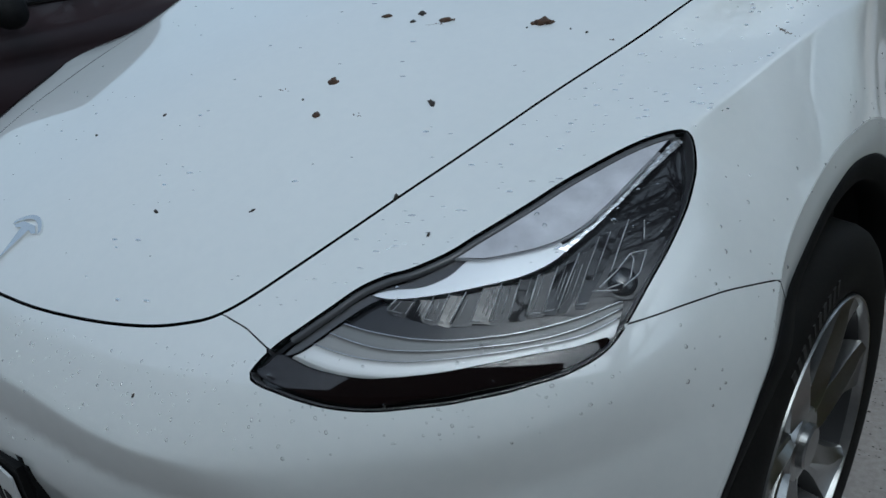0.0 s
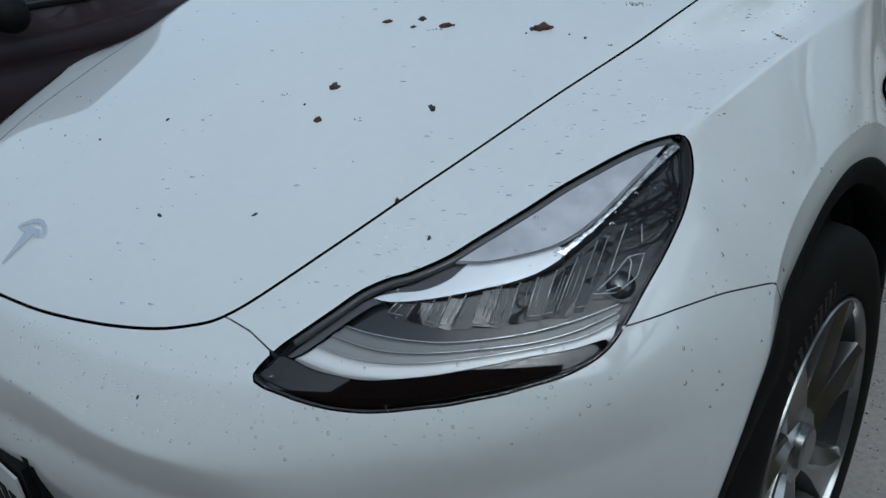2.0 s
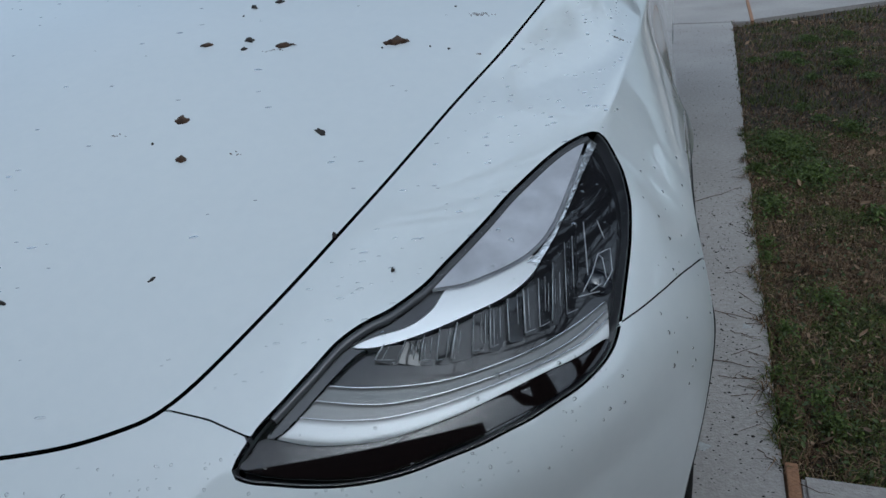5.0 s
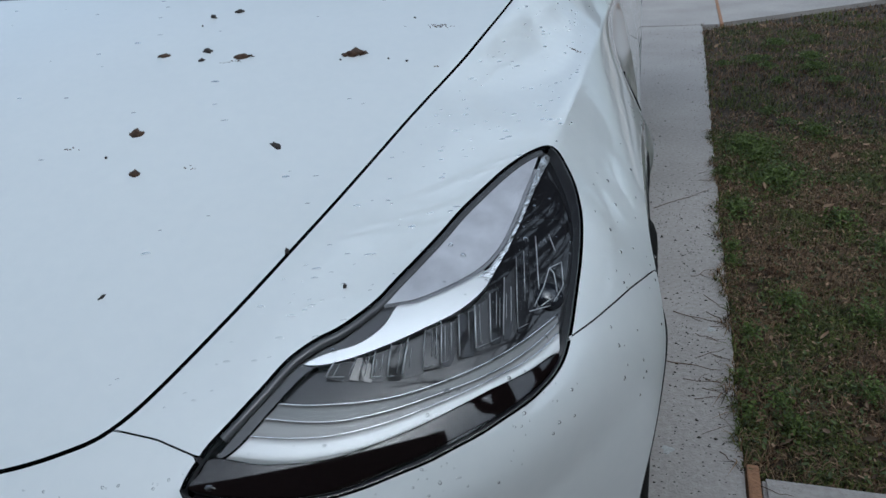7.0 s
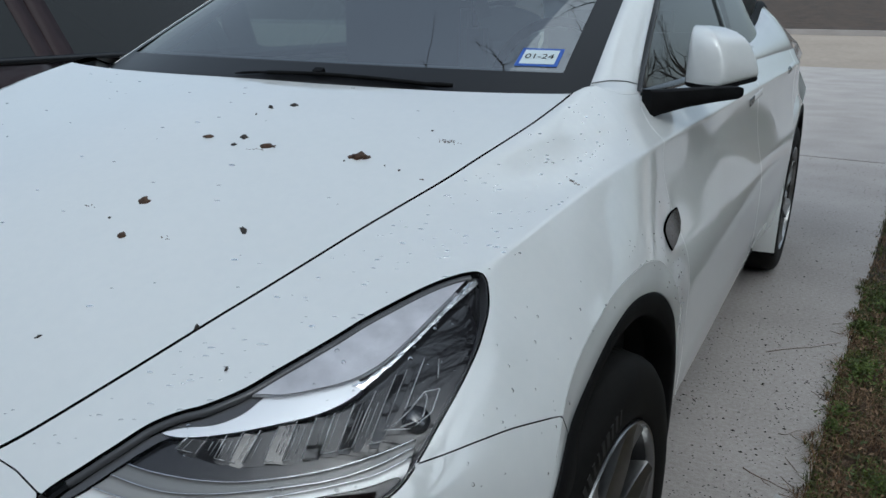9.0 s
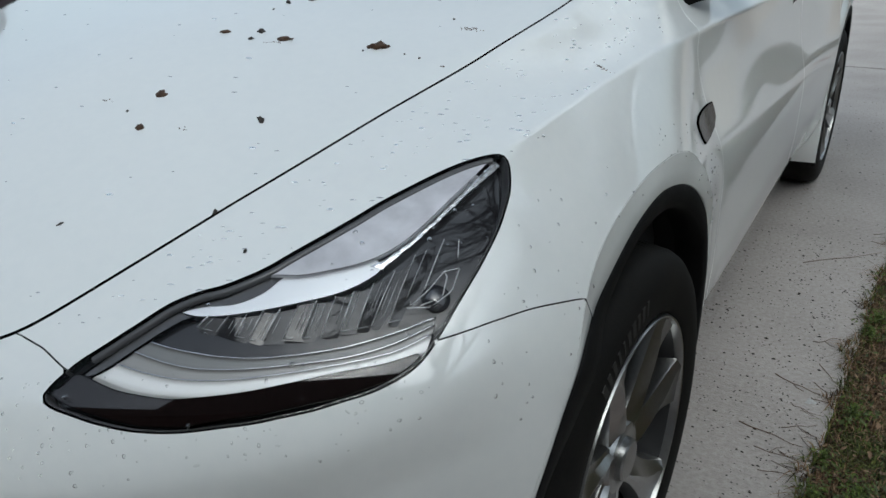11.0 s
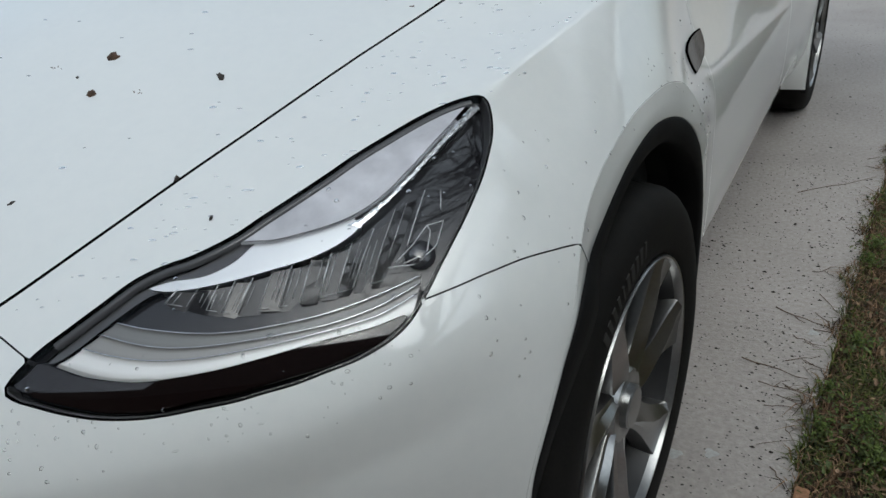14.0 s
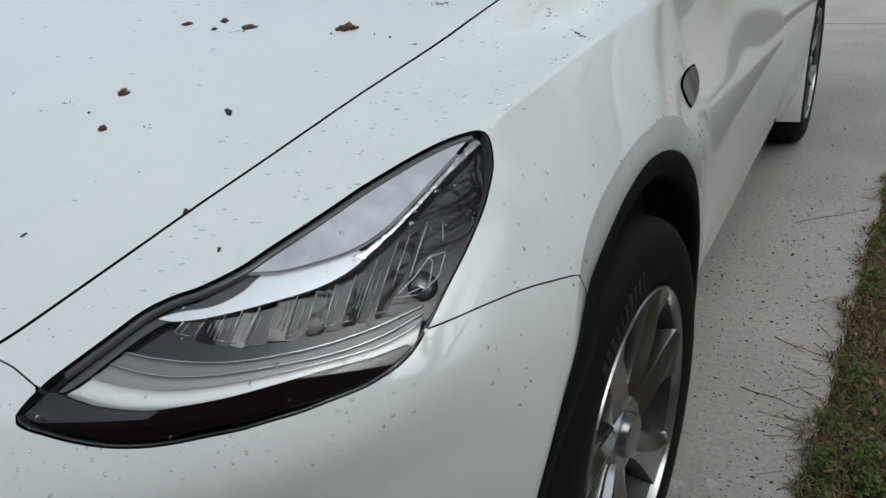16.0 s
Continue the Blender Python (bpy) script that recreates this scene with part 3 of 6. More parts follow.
SWEEP_LINES = [[(0.568, 0.281), (0.602, 0.289), (0.648, 0.306), (0.690, 0.329), (0.741, 0.368), (0.781, 0.409), (0.813, 0.451)],
               [(0.556, 0.266), (0.600, 0.275), (0.638, 0.289), (0.686, 0.317), (0.747, 0.363), (0.786, 0.403), (0.815, 0.445)],
               [(0.542, 0.249), (0.584, 0.258), (0.626, 0.273), (0.675, 0.301), (0.734, 0.346), (0.788, 0.397), (0.816, 0.437)],
               [(0.528, 0.231), (0.580, 0.241), (0.621, 0.257), (0.665, 0.282), (0.737, 0.338), (0.791, 0.391), (0.818, 0.423)]]
IN_SMOKE = [(0.514, 0.198), (0.521, 0.21), (0.528, 0.223), (0.566, 0.229), (0.593, 0.237), (0.623, 0.249), (0.649, 0.264), (0.688, 0.291), (0.724, 0.321), (0.758, 0.352),
    (0.792, 0.384), (0.817, 0.413), (0.817, 0.405), (0.805, 0.383), (0.79, 0.364), (0.771, 0.342), (0.75, 0.322), (0.729, 0.303), (0.707, 0.284), (0.679, 0.263),
    (0.655, 0.245), (0.63, 0.23), (0.601, 0.217), (0.569, 0.207), (0.541, 0.2)]
for flip in (False, True):
    HL[flip] = headlight(flip)

me = grid_mesh("inner_shell", SH.reshape(110, 110, 3))
part("inner_shell", me, SHELL, car, "dark inner structure")


# doors and rear quarter: sheets of the flank
def side_panel(name, loop_yz, material, parent, flip=False, step=0.03, label="", depth=0.0):
    from mathutils.geometry import delaunay_2d_cdt
    loop = evenly(np.array(loop_yz, float), step, True)
    lo, hi = loop.min(0), loop.max(0)
    gx, gy = np.meshgrid(np.arange(lo[0], hi[0], step), np.arange(lo[1], hi[1], step))
    g = np.column_stack([gx.ravel(), gy.ravel()])
    g = g[inside_loop(g, loop)]
    ty = np.arange(lo[0], hi[0], step)         # rows of points on both sides of the shoulder's crease keep it crisp
    tz = soft_interp(ty, CREASE_Y, CREASE_Z)
    g = g[np.abs(g[:, 1] - np.interp(g[:, 0], ty, tz)) > 0.012]
    rows = np.vstack([np.column_stack([ty, tz + o]) for o in (-0.009, -0.003, -0.001, 0.001, 0.003, 0.009)])
    g = np.vstack([g, rows[inside_loop(rows, loop)]])
    d2 = ((g[:, None] - loop[None]) ** 2).sum(2).min(1)
    g = g[d2 > (0.4 * step) ** 2]
    n = len(loop)
    ov, oe, of, *_ = delaunay_2d_cdt([Vector(q) for q in np.vstack([loop, g]).tolist()], [(i, (i + 1) % n) for i in range(n)], [], 1, 1e-7)
    p = np.array([tuple(q) for q in ov])
    V = np.column_stack([flank(p[:, 0], p[:, 1]) - depth, p])
    faces = [tuple(f) for f in of]
    h = 0.002
    NV = np.column_stack([np.ones(len(p)), (flank(p[:, 0] - h, p[:, 1]) - flank(p[:, 0] + h, p[:, 1])) / (2 * h), (flank(p[:, 0], p[:, 1] - h) - flank(p[:, 0], p[:, 1] + h)) / (2 * h)])
    a, b, c = (np.array([f[k] for f in faces]) for k in range(3))
    if np.mean(np.einsum("ij,ij->i", np.cross(V[b] - V[a], V[c] - V[a]), NV[a])) < 0:
        faces = [f[::-1] for f in faces]
    # the turned-in edge
    O2 = np.roll(p[:n], -1, 0) - np.roll(p[:n], 1, 0)
    O2 = np.column_stack([np.zeros(n), O2[:, 1], -O2[:, 0]])
    if np.mean(np.einsum("ij,ij->i", O2[:, 1:], p[:n] - p[:n].mean(0))) < 0:
        O2 = -O2
    b = len(V)
    faces += [(i, b + i, b + (i + 1) % n, (i + 1) % n) for i in range(n)]
    V = np.vstack([V, V[:n] - [0.015, 0, 0]])
    NV = np.vstack([NV, O2])
    NV = NV / np.linalg.norm(NV, axis=1)[:, None]
    if flip:
        V, NV, faces = V * [-1, 1, 1], NV * [-1, 1, 1], [f[::-1] for f in faces]
    me = bpy.data.meshes.new(name)
    me.from_pydata(V.tolist(), [], faces)
    me.validate()
    me.polygons.foreach_set("use_smooth", [True] * len(me.polygons))
    me.normals_split_custom_set_from_vertices(NV.tolist())
    return part(name, me, material, parent, label)


REAR = (3.76, 0.350)
B_TOP = 1.055
dg = curve_through(DOOR_GAP, 6)
fd = np.vstack([dg + [0.005, 0], [(1.5, 0.235), (2.52, 0.225)], curve_through([(2.525, 0.30), (2.53, 0.6), (2.55, 0.85), (2.58, B_TOP)], 5), [(2.0, B_TOP), (1.42, B_TOP)]])
rd = np.vstack([curve_through([(2.588, B_TOP), (2.558, 0.85), (2.538, 0.6), (2.533, 0.225)], 5), [(3.2, 0.225)], arch(194, 118, 0.50, 30, REAR), [(3.58, 0.95), (3.62, B_TOP)]])
rq = np.vstack([[(3.628, B_TOP), (3.588, 0.95)], arch(117, -14, 0.50, 60, REAR), [(4.35, 0.3), (4.6, 0.45), (4.66, 0.8), (4.60, B_TOP), (4.2, B_TOP), (3.85, B_TOP)]])
for flip in (False, True):
    door = side_panel("front_door", fd, PAINT, car, flip, 0.016, label="white front door")
    door2 = side_panel("rear_door", rd, PAINT, car, flip, 0.02, label="white rear door")
    side_panel("rear_quarter", rq, PAINT, car, flip, label="white rear quarter panel")

# black wheel-arch cladding with a painted flange
def arch_trim(hub, flip, a0, a1, clad=True):
    s = -1 if flip else 1

    def rings(a0, a1, rows):
        """Rings between the arch's outer line (f = 0), the cladding's edge (1) and its inner edge (2)."""
        d = np.linspace(a0, a1, 140)
        out = arch(a0, a1, 0.50, 140, hub)
        ca, sa = np.cos(np.radians(d)), np.sin(np.radians(d))
        re = np.interp(d, (-18, 10, 27, 36, 45, 54, 63, 72, 81, 90, 98, 106, 113, 118, 124, 128, 135, 146, 153, 160, 196),
                       (0.442, 0.446, 0.455, 0.462, 0.471, 0.473, 0.468, 0.460, 0.455, 0.447, 0.440, 0.437, 0.438, 0.443, 0.458, 0.468, 0.463, 0.439, 0.424, 0.404, 0.393)) if hub is HUB else np.interp(d, (-18, 10, 40, 108, 120, 140, 165, 196), (0.440, 0.446, 0.456, 0.456, 0.454, 0.460, 0.488, 0.492))
        re = np.convolve(np.pad(re, 6, "edge"), np.ones(13) / 13, "valid")
        edge = np.column_stack([hub[0] + re * ca, hub[1] + re * sa])
        inn = np.column_stack([hub[0] + 0.028 + 0.411 * ca, hub[1] + 0.004 + 0.411 * sa])
        r_inn = np.hypot(inn[:, 0] - hub[0], inn[:, 1] - hub[1])
        inn = np.array(hub) + (inn - hub) * (np.minimum(r_inn, re - 0.028 - 0.012 * sstep(125, 150, d)) / r_inn)[:, None]
        lip_x = 0.900 - 0.012 * ca
        if hub is HUB:
            lip_x = np.interp(d, (-18, 10, 27, 45, 54, 63, 72, 81, 98, 106, 113, 118, 196), (0.905, 0.912, 0.917, 0.919, 0.916, 0.912, 0.910, 0.908, 0.909, 0.911, 0.913, 0.915, 0.915))
            lip_x = lip_x + (on_side(edge)[:, 0] - 0.0006 - lip_x) * sstep(117, 131, d)
        out_x = on_side(out)[:, 0] if hub is HUB else flank(out[:, 0], out[:, 1])
        res = []
        for f, dx in rows:
            p = out + (edge - out) * f if f <= 1 else edge + (inn - edge) * (f - 1)
            x = out_x + (lip_x - out_x) * np.clip(f, 0, 1)
            if f < 0:
                x = on_side(p)[:, 0] if hub is HUB else flank(p[:, 0], p[:, 1])
            res.append(np.column_stack([x + dx, p]) * [s, 1, 1])
        return np.stack(res, 1)
    fl = rings(a0, a1, ((-0.05, -0.004), (-0.03, -0.0022), (0.0, 0.0003), (0.03, 0.0), (0.09, 0.0), (0.5, 0.0), (0.96, -0.0002), (0.985, -0.0008), (0.995, -0.003), (1.0, -0.018)))
    part("arch_flange", grid_mesh("arch_flange", fl), PAINT, car)
    if not clad:
        return
    cl = rings(-18, 198, ((1.0, -0.016), (1.0, -0.0010), (1.06, 0.0008), (1.5, 0.0010), (1.92, -0.0005), (2.0, -0.005), (2.0, -0.035), (1.9, -0.09)))
    part("arch_cladding", grid_mesh("arch_cladding", cl), BLACK, car, "matt black wheel-arch cladding")
    liner = rings(-18, 198, ((1.95, -0.03), (2.0, -0.12), (2.0, -0.33)))
    part("arch_liner", grid_mesh("arch_liner", liner), SHELL, car, "dark wheel-arch liner")


for flip in (False, True):
    arch_trim(HUB, flip, -16, ga - 0.12)
    arch_trim(HUB, flip, ga + 0.12, 190, False)
    arch_trim(REAR, flip, -14, 196)


def lathe(bm, prof, n=72, x0=0.0):
    """A body of revolution about the x axis: prof of (x, r)."""
    rings = [[bm.verts.new((x, r * math.cos(2 * math.pi * k / n), r * math.sin(2 * math.pi * k / n))) for k in range(n)] for x, r in prof]
    for a, b in zip(rings, rings[1:]):
        for k in range(n):
            bm.faces.new((a[k], a[(k + 1) % n], b[(k + 1) % n], b[k]))
    for f in bm.faces:
        f.smooth = True


BARREL = mat("barrel_grey", (0.030, 0.030, 0.032), 0.45, 0.4)


def wheel():
    """A wheel whose outer side looks along +x; its middle plane at x = 0."""
    w = new("wheel")
    w.parent = car
    bm = bmesh.new()
    lathe(bm, [(0.085, 0.246), (0.099, 0.251), (0.104, 0.262), (0.1075, 0.285), (0.108, 0.300), (0.106, 0.318), (0.100, 0.334), (0.090, 0.346), (0.076, 0.353), (0.05, 0.3555), (-0.05, 0.3555), (-0.09, 0.35), (-0.115, 0.32), (-0.11, 0.26), (-0.09, 0.246)], 96)
    part("tyre", bm, RUBBER, w, "black rubber tyre")
    bm = bmesh.new()
    # tread blocks near the shoulder
    for k in range(76):
        a = 2 * math.pi * k / 76
        r = bmesh.ops.create_cube(bm, size=1.0)
        for v in r["verts"]:
            x, t, h = v.co.x * 0.042 + 0.058, v.co.y * 0.021, 0.3535 + v.co.z * 0.010 - (0.007 if v.co.x > 0 else 0)
            v.co = Vector((x, h * math.cos(a) - t * math.sin(a), h * math.sin(a) + t * math.cos(a)))
    tagged(part("tread", bm, RUBBER, w, "tread blocks"), kind="stuff")
    bm = bmesh.new()
    lathe(bm, [(0.086, 0.247), (0.098, 0.2490), (0.1035, 0.2465), (0.1030, 0.2435), (0.0975, 0.2418), (0.086, 0.2405)], 96)
    part("rim", bm, ALLOY, w, "silver alloy rim").data.set_sharp_from_angle(angle=radians(40))
    bm = bmesh.new()
    lathe(bm, [(0.088, 0.2405), (0.06, 0.232), (0.0, 0.226), (-0.09, 0.224), (-0.1, 0.245)], 96)
    part("rim_barrel", bm, BARREL, w, "dark grey inner barrel")
    # a near-black disc stands in for the shade behind the spokes
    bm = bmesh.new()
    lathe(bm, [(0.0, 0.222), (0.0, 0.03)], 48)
    part("spoke_shade_disc", bm, SPOKE_SHADE, w, "near-black disc painted as the shade behind the spokes")
    bm = bmesh.new()
    lathe(bm, [(0.0165, 0.165), (0.018, 0.16), (0.018, 0.09), (0.03, 0.08), (0.03, 0.0)], 64)
    part("brake_disc", bm, mat("brake_steel", (0.22, 0.21, 0.20), 0.4, 0.9, col2=(0.12, 0.11, 0.10), scale=30), w, "steel brake disc")
    # seven broad blades: merged at the hub, each with a ridge that runs askew from hub to rim
    prof = [(0.055, 0.079, 25.6, 0.55), (0.072, 0.078, 25.6, 0.45), (0.086, 0.078, 20.0, 0.40), (0.102, 0.079, 15.0, 0.30), (0.130, 0.081, 11.8, 0.15), (0.165, 0.085, 10.8, -0.05),
            (0.200, 0.089, 11.2, -0.30), (0.222, 0.093, 11.7, -0.50), (0.2415, 0.097, 12.2, -0.65)]      # radius, x of the face, half angle, place of the ridge
    sb = bmesh.new()
    rows_s = []
    for k, (r, x, h, rg) in enumerate(prof):
        crown = 0.004 + 0.007 * math.sin(math.pi * min(1, k / 7.0)) ** 0.8
        row = []
        for f, dx in ((-1.0, -0.040), (-1.0, -0.008), (-0.96, -0.0035), ((rg - 1) / 2, -0.5 * 0.0035 + 0.4 * crown), (rg - 0.03, crown), (rg + 0.03, crown), ((rg + 1) / 2, 0.1 * crown - 0.002), (0.96, -0.0035), (1.0, -0.008), (1.0, -0.040)):
            a = radians(h * f)
            row.append(sb.verts.new((x + dx, r * math.sin(a), r * math.cos(a))))
        rows_s.append(row)
    for a, b in zip(rows_s, rows_s[1:]):
        for k in range(9):
            sb.faces.new((a[k], a[k + 1], b[k + 1], b[k]))
    spoke_me = bpy.data.meshes.new("spoke")
    bmesh.ops.recalc_face_normals(sb, faces=sb.faces)
    sb.to_mesh(spoke_me)
    sb.free()
    spoke_me.materials.append(ALLOY)
    spoke_me.polygons.foreach_set("use_smooth", [True] * len(spoke_me.polygons))
    spoke_me.set_sharp_from_angle(angle=radians(24))
    for k in range(7):
        o = new("spoke", spoke_me)
        o.parent = w
        o.rotation_euler = (2 * math.pi * k / 7, 0, 0)
    # brake caliper behind the blades
    bm = bmesh.new()
    for k in range(9):
        a = radians(150 + 6 * k)
        box(bm, (0.018, -0.5, -0.5), (0.045, 0.5, 0.5), 0)
        for v in bm.verts[-8:]:
            rr, t = 0.155 + v.co.z * 0.075, v.co.y * 0.0175
            v.co = Vector((v.co.x, rr * math.cos(a) - t * math.sin(a), rr * math.sin(a) + t * math.cos(a)))
        bm.verts.ensure_lookup_table()
    bmesh.ops.remove_doubles(bm, verts=bm.verts, dist=0.0015)
    part("brake_caliper", bm, BARREL, w, "dark grey brake caliper")
    bm = bmesh.new()
    lathe(bm, [(0.03, 0.074), (0.070, 0.070), (0.082, 0.060), (0.0835, 0.045), (0.0815, 0.0375), (0.0915, 0.0360), (0.0945, 0.0325), (0.0950, 0.015), (0.0950, 0.0)], 48)
    part("hub_cap", bm, ALLOY, w, "silver hub with a round cap").data.set_sharp_from_angle(angle=radians(28))
    return w


w0 = wheel()
w0.name = "front_wheel"
w0.matrix_basis = pose(0.8205, 0.872, 0.356, 18.5, 0, -1.7)
wr = copy_thing(w0, pose(0.795, 3.76, 0.356, 40, 0, 0))
wr.name = "rear_wheel"
copy_thing(w0, pose(-0.826, 0.87, 0.356, 60, 0, 181))
copy_thing(w0, pose(-0.835, 3.76, 0.356, 80, 0, 180))

# ---- greenhouse ----
def along(line, f):
    """Point at the fraction f of a polyline."""
    line = np.array(line, float)
    s = np.r_[0, np.cumsum(np.linalg.norm(np.diff(line, axis=0), axis=1))]
    return np.array([np.interp(f * s[-1], s, line[:, k]) for k in range(line.shape[1])])


def base_y(x):
    return 1.112 + 0.19 * (abs(x) / 0.69) ** 2.5


def ws(x, s):
    """Windscreen: s metres back from its base."""
    return (x * (1 - 0.19 * s), base_y(x) + s, 1.068 + 0.527 * s - 0.05 * s * s + 0.012 * (1 - (x / 0.7) ** 2))


def ws_patch(name, x0, x1, s0, s1, material, lift_n=0.0, n=24, label=""):
    P = np.array([[np.array(ws(x, s)) + np.array([0, -0.46, 0.89]) * lift_n for s in np.linspace(s0, s1, n)] for x in np.linspace(x0, x1, n)])
    return part(name, grid_mesh(name, P), material, car, label)


ws_patch("windshield", -0.69, 0.69, 0.0, 0.80, WINDSCREEN, label="tinted windshield glass")
ws_patch("frit_band", -0.69, 0.69, -0.03, 0.060, FRIT, 0.0015, label="black ceramic band along the glass")
ws_patch("frit_band", 0.636, 0.69, 0.058, 0.80, FRIT, 0.0015)
ws_patch("frit_band", -0.69, -0.636, 0.058, 0.80, FRIT, 0.0015)
PILLAR = curve_through([(0.757, 1.43, 1.058), (0.725, 1.58, 1.135), (0.687, 1.79, 1.255), (0.640, 2.05, 1.375), (0.598, 2.35, 1.455), (0.578, 2.80, 1.475), (0.59, 3.15, 1.41), (0.655, 3.50, 1.13)], 8)
SEAM = {}
for flip in (False, True):
    s = -1 if flip else 1
    flips = np.array([s, 1, 1])
    rows_p = []
    for q in np.linspace(0, 1, 30):
        a = np.array(ws(0.69, q * 0.80))
        o = along(PILLAR[:33], q)
        n = np.array([0.62, -0.35, 0.70])
        rows_p.append([p * flips for p in (a - n * 0.03, a + n * 0.003, a * 0.72 + o * 0.28 + n * 0.012, a * 0.40 + o * 0.60 + n * 0.012, a * 0.12 + o * 0.88 + n * 0.005, o, o - n * 0.02)])
    part("a_pillar", grid_mesh("a_pillar", np.array(rows_p)), PAINT, car, "white windshield pillar")
    edge_f = evenly(on_top([(0.7205, 1.263), (0.737, 1.300), (0.749, 1.335), (0.757, 1.385), (0.760, 1.428)], 0.0025), 0.04)
    edge_f = np.array([along(edge_f, f) for f in np.linspace(0, 1, 5)]) * flips
    foot = np.array(rows_p)[1][1:6]
    part("pillar_foot", grid_mesh("pillar_foot", np.stack([foot, foot * 0.5 + edge_f * 0.5, edge_f, edge_f - [0, 0, 0.02]], 0)), PAINT, car, "white foot of the pillar")
    SEAM[flip] = curve_through([tuple(v) for v in np.array(rows_p)[1][1:6]], 5)
    P = []
    for p in evenly(PILLAR, 0.06):
        xb = float(flank(p[1], B_TOP)) - 0.012
        P.append([np.array((xb + (p[0] - xb) * f, p[1], B_TOP - 0.03 + (p[2] - B_TOP + 0.03) * f)) * flips for f in np.linspace(0, 1, 8)])
    P = P_all = np.array(P)
    k = int(np.argmax(P[:, 0, 1] > 2.56))
    part("side_glass", grid_mesh("side_glass", P[:k + 1]), GLASS, car, "tinted side window glass")
    part("rear_side_glass", grid_mesh("rear_side_glass", P[k:]), TINT, car, "dark tinted rear side window")
    # the haunch: the body's shoulder rises behind the rear door, edged by black trim
    rise = curve_through([(0.776, 2.55, 1.066), (0.745, 2.80, 1.098), (0.722, 3.10, 1.133), (0.700, 3.42, 1.182), (0.675, 3.70, 1.232), (0.662, 4.0, 1.225), (0.66, 4.3, 1.17), (0.68, 4.58, 1.08)], 8)
    foot = np.column_stack([flank(rise[:, 1], 0 * rise[:, 1] + B_TOP), rise[:, 1], 0 * rise[:, 1] + B_TOP])
    bow = np.array([0.006, 0, 0.008])
    part("haunch", grid_mesh("haunch", np.stack([foot - [0.004, 0, 0.02], foot, foot * 0.66 + rise * 0.34 + bow, foot * 0.33 + rise * 0.67 + bow, rise, rise - [0.02, 0, 0.004]], 1) * flips), PAINT, car, "white rear shoulder")
    part("quarter_trim", grid_mesh("quarter_trim", np.stack([rise + o for o in ([0.004, 0, 0.0], [0.004, 0, 0.006], [-0.006, 0, 0.018], [-0.014, 0, 0.026], [-0.022, 0, 0.026])], 1)[:40] * flips), BLACK, car, "black window trim rising to the rear")
    P = P[:k + 2]
    belt = np.stack([P[:, 0] + [0.010 * s, 0, 0.020], P[:, 0] + [0.014 * s, 0, 0.028], P[:, 0] + [0.012 * s, 0, 0.038], P[:, 0] + [0.0, 0, 0.042]], 1)
    part("belt_trim", grid_mesh("belt_trim", belt), GLOSSBLACK, car, "black window trim")
    P = P_all
    T = np.stack([P[:, -1] + np.array(o) * flips for o in ((0.0, 0.0, -0.008), (0.007, 0.003, -0.002), (0.006, -0.004, 0.006), (-0.004, -0.006, 0.008))], 1)
    part("window_frame", grid_mesh("window_frame", T), GLOSSBLACK, car, "black window frame")
    R = np.stack([P[17:, -1] + np.array(o) * flips for o in ((0.006, 0, 0.004), (0.004, 0, 0.02), (-0.02, 0, 0.04), (-0.07, 0, 0.052))], 1)
    part("roof_rail", grid_mesh("roof_rail", R), PAINT, car, "white roof side")
    bp = np.array([[np.array((float(flank(y, B_TOP)) - 0.006 - 0.42 * (z - 1.03), y + 0.10 * (z - 1.0), z)) * flips for z in np.linspace(1.03, 1.46, 6)] for y in (2.52, 2.60)])
    part("b_pillar", grid_mesh("b_pillar", bp), GLOSSBLACK, car, "black middle pillar")
roofp = np.array([[(x, y, 1.53 - 0.06 * (x / 0.6) ** 2 - 0.05 * max(0, y - 2.6) ** 2) for x in np.linspace(-0.54, 0.54, 16)] for y in np.linspace(1.92, 3.9, 20)])
part("roof", grid_mesh("roof", roofp), GLOSSBLACK, car, "dark glass roof")
tailp = np.array([[(x * w_, y, z) for x in np.linspace(-1, 1, 12)] for y, z, w_ in ((3.85, 1.42, 0.5), (4.3, 1.2, 0.62), (4.60, 1.02, 0.74), (4.68, 0.8, 0.84), (4.66, 0.4, 0.82))])
part("tailgate", grid_mesh("tailgate", tailp), PAINT, car, "white tailgate")
fl = bmesh.new()
box(fl, (-0.80, 0.35, 0.20), (0.80, 4.5, 0.26), 0.02)
part("underbody", fl, SHELL, car, "dark underbody")


# ---- details on the car ----
def tube(bm, pts, radii, n=6, cap=True):
    """A tapered tube along points."""
    pts = [Vector(p) for p in pts]
    rings = []
    for i, p in enumerate(pts):
        d = (pts[min(i + 1, len(pts) - 1)] - pts[max(i - 1, 0)]).normalized()
        u = d.orthogonal().normalized()
        if rings:
            u = (last - d * last.dot(d)).normalized()
        last = u
        v = d.cross(u)
        r = radii[i] if hasattr(radii, "__len__") else radii
        rings.append([bm.verts.new(p + (u * math.cos(2 * math.pi * k / n) + v * math.sin(2 * math.pi * k / n)) * r) for k in range(n)])
    for a, b in zip(rings, rings[1:]):
        for k in range(n):
            f = bm.faces.new((a[k], a[(k + 1) % n], b[(k + 1) % n], b[k]))
            f.smooth = True
    if cap:
        bm.faces.new(rings[0][::-1])
        bm.faces.new(rings[-1])


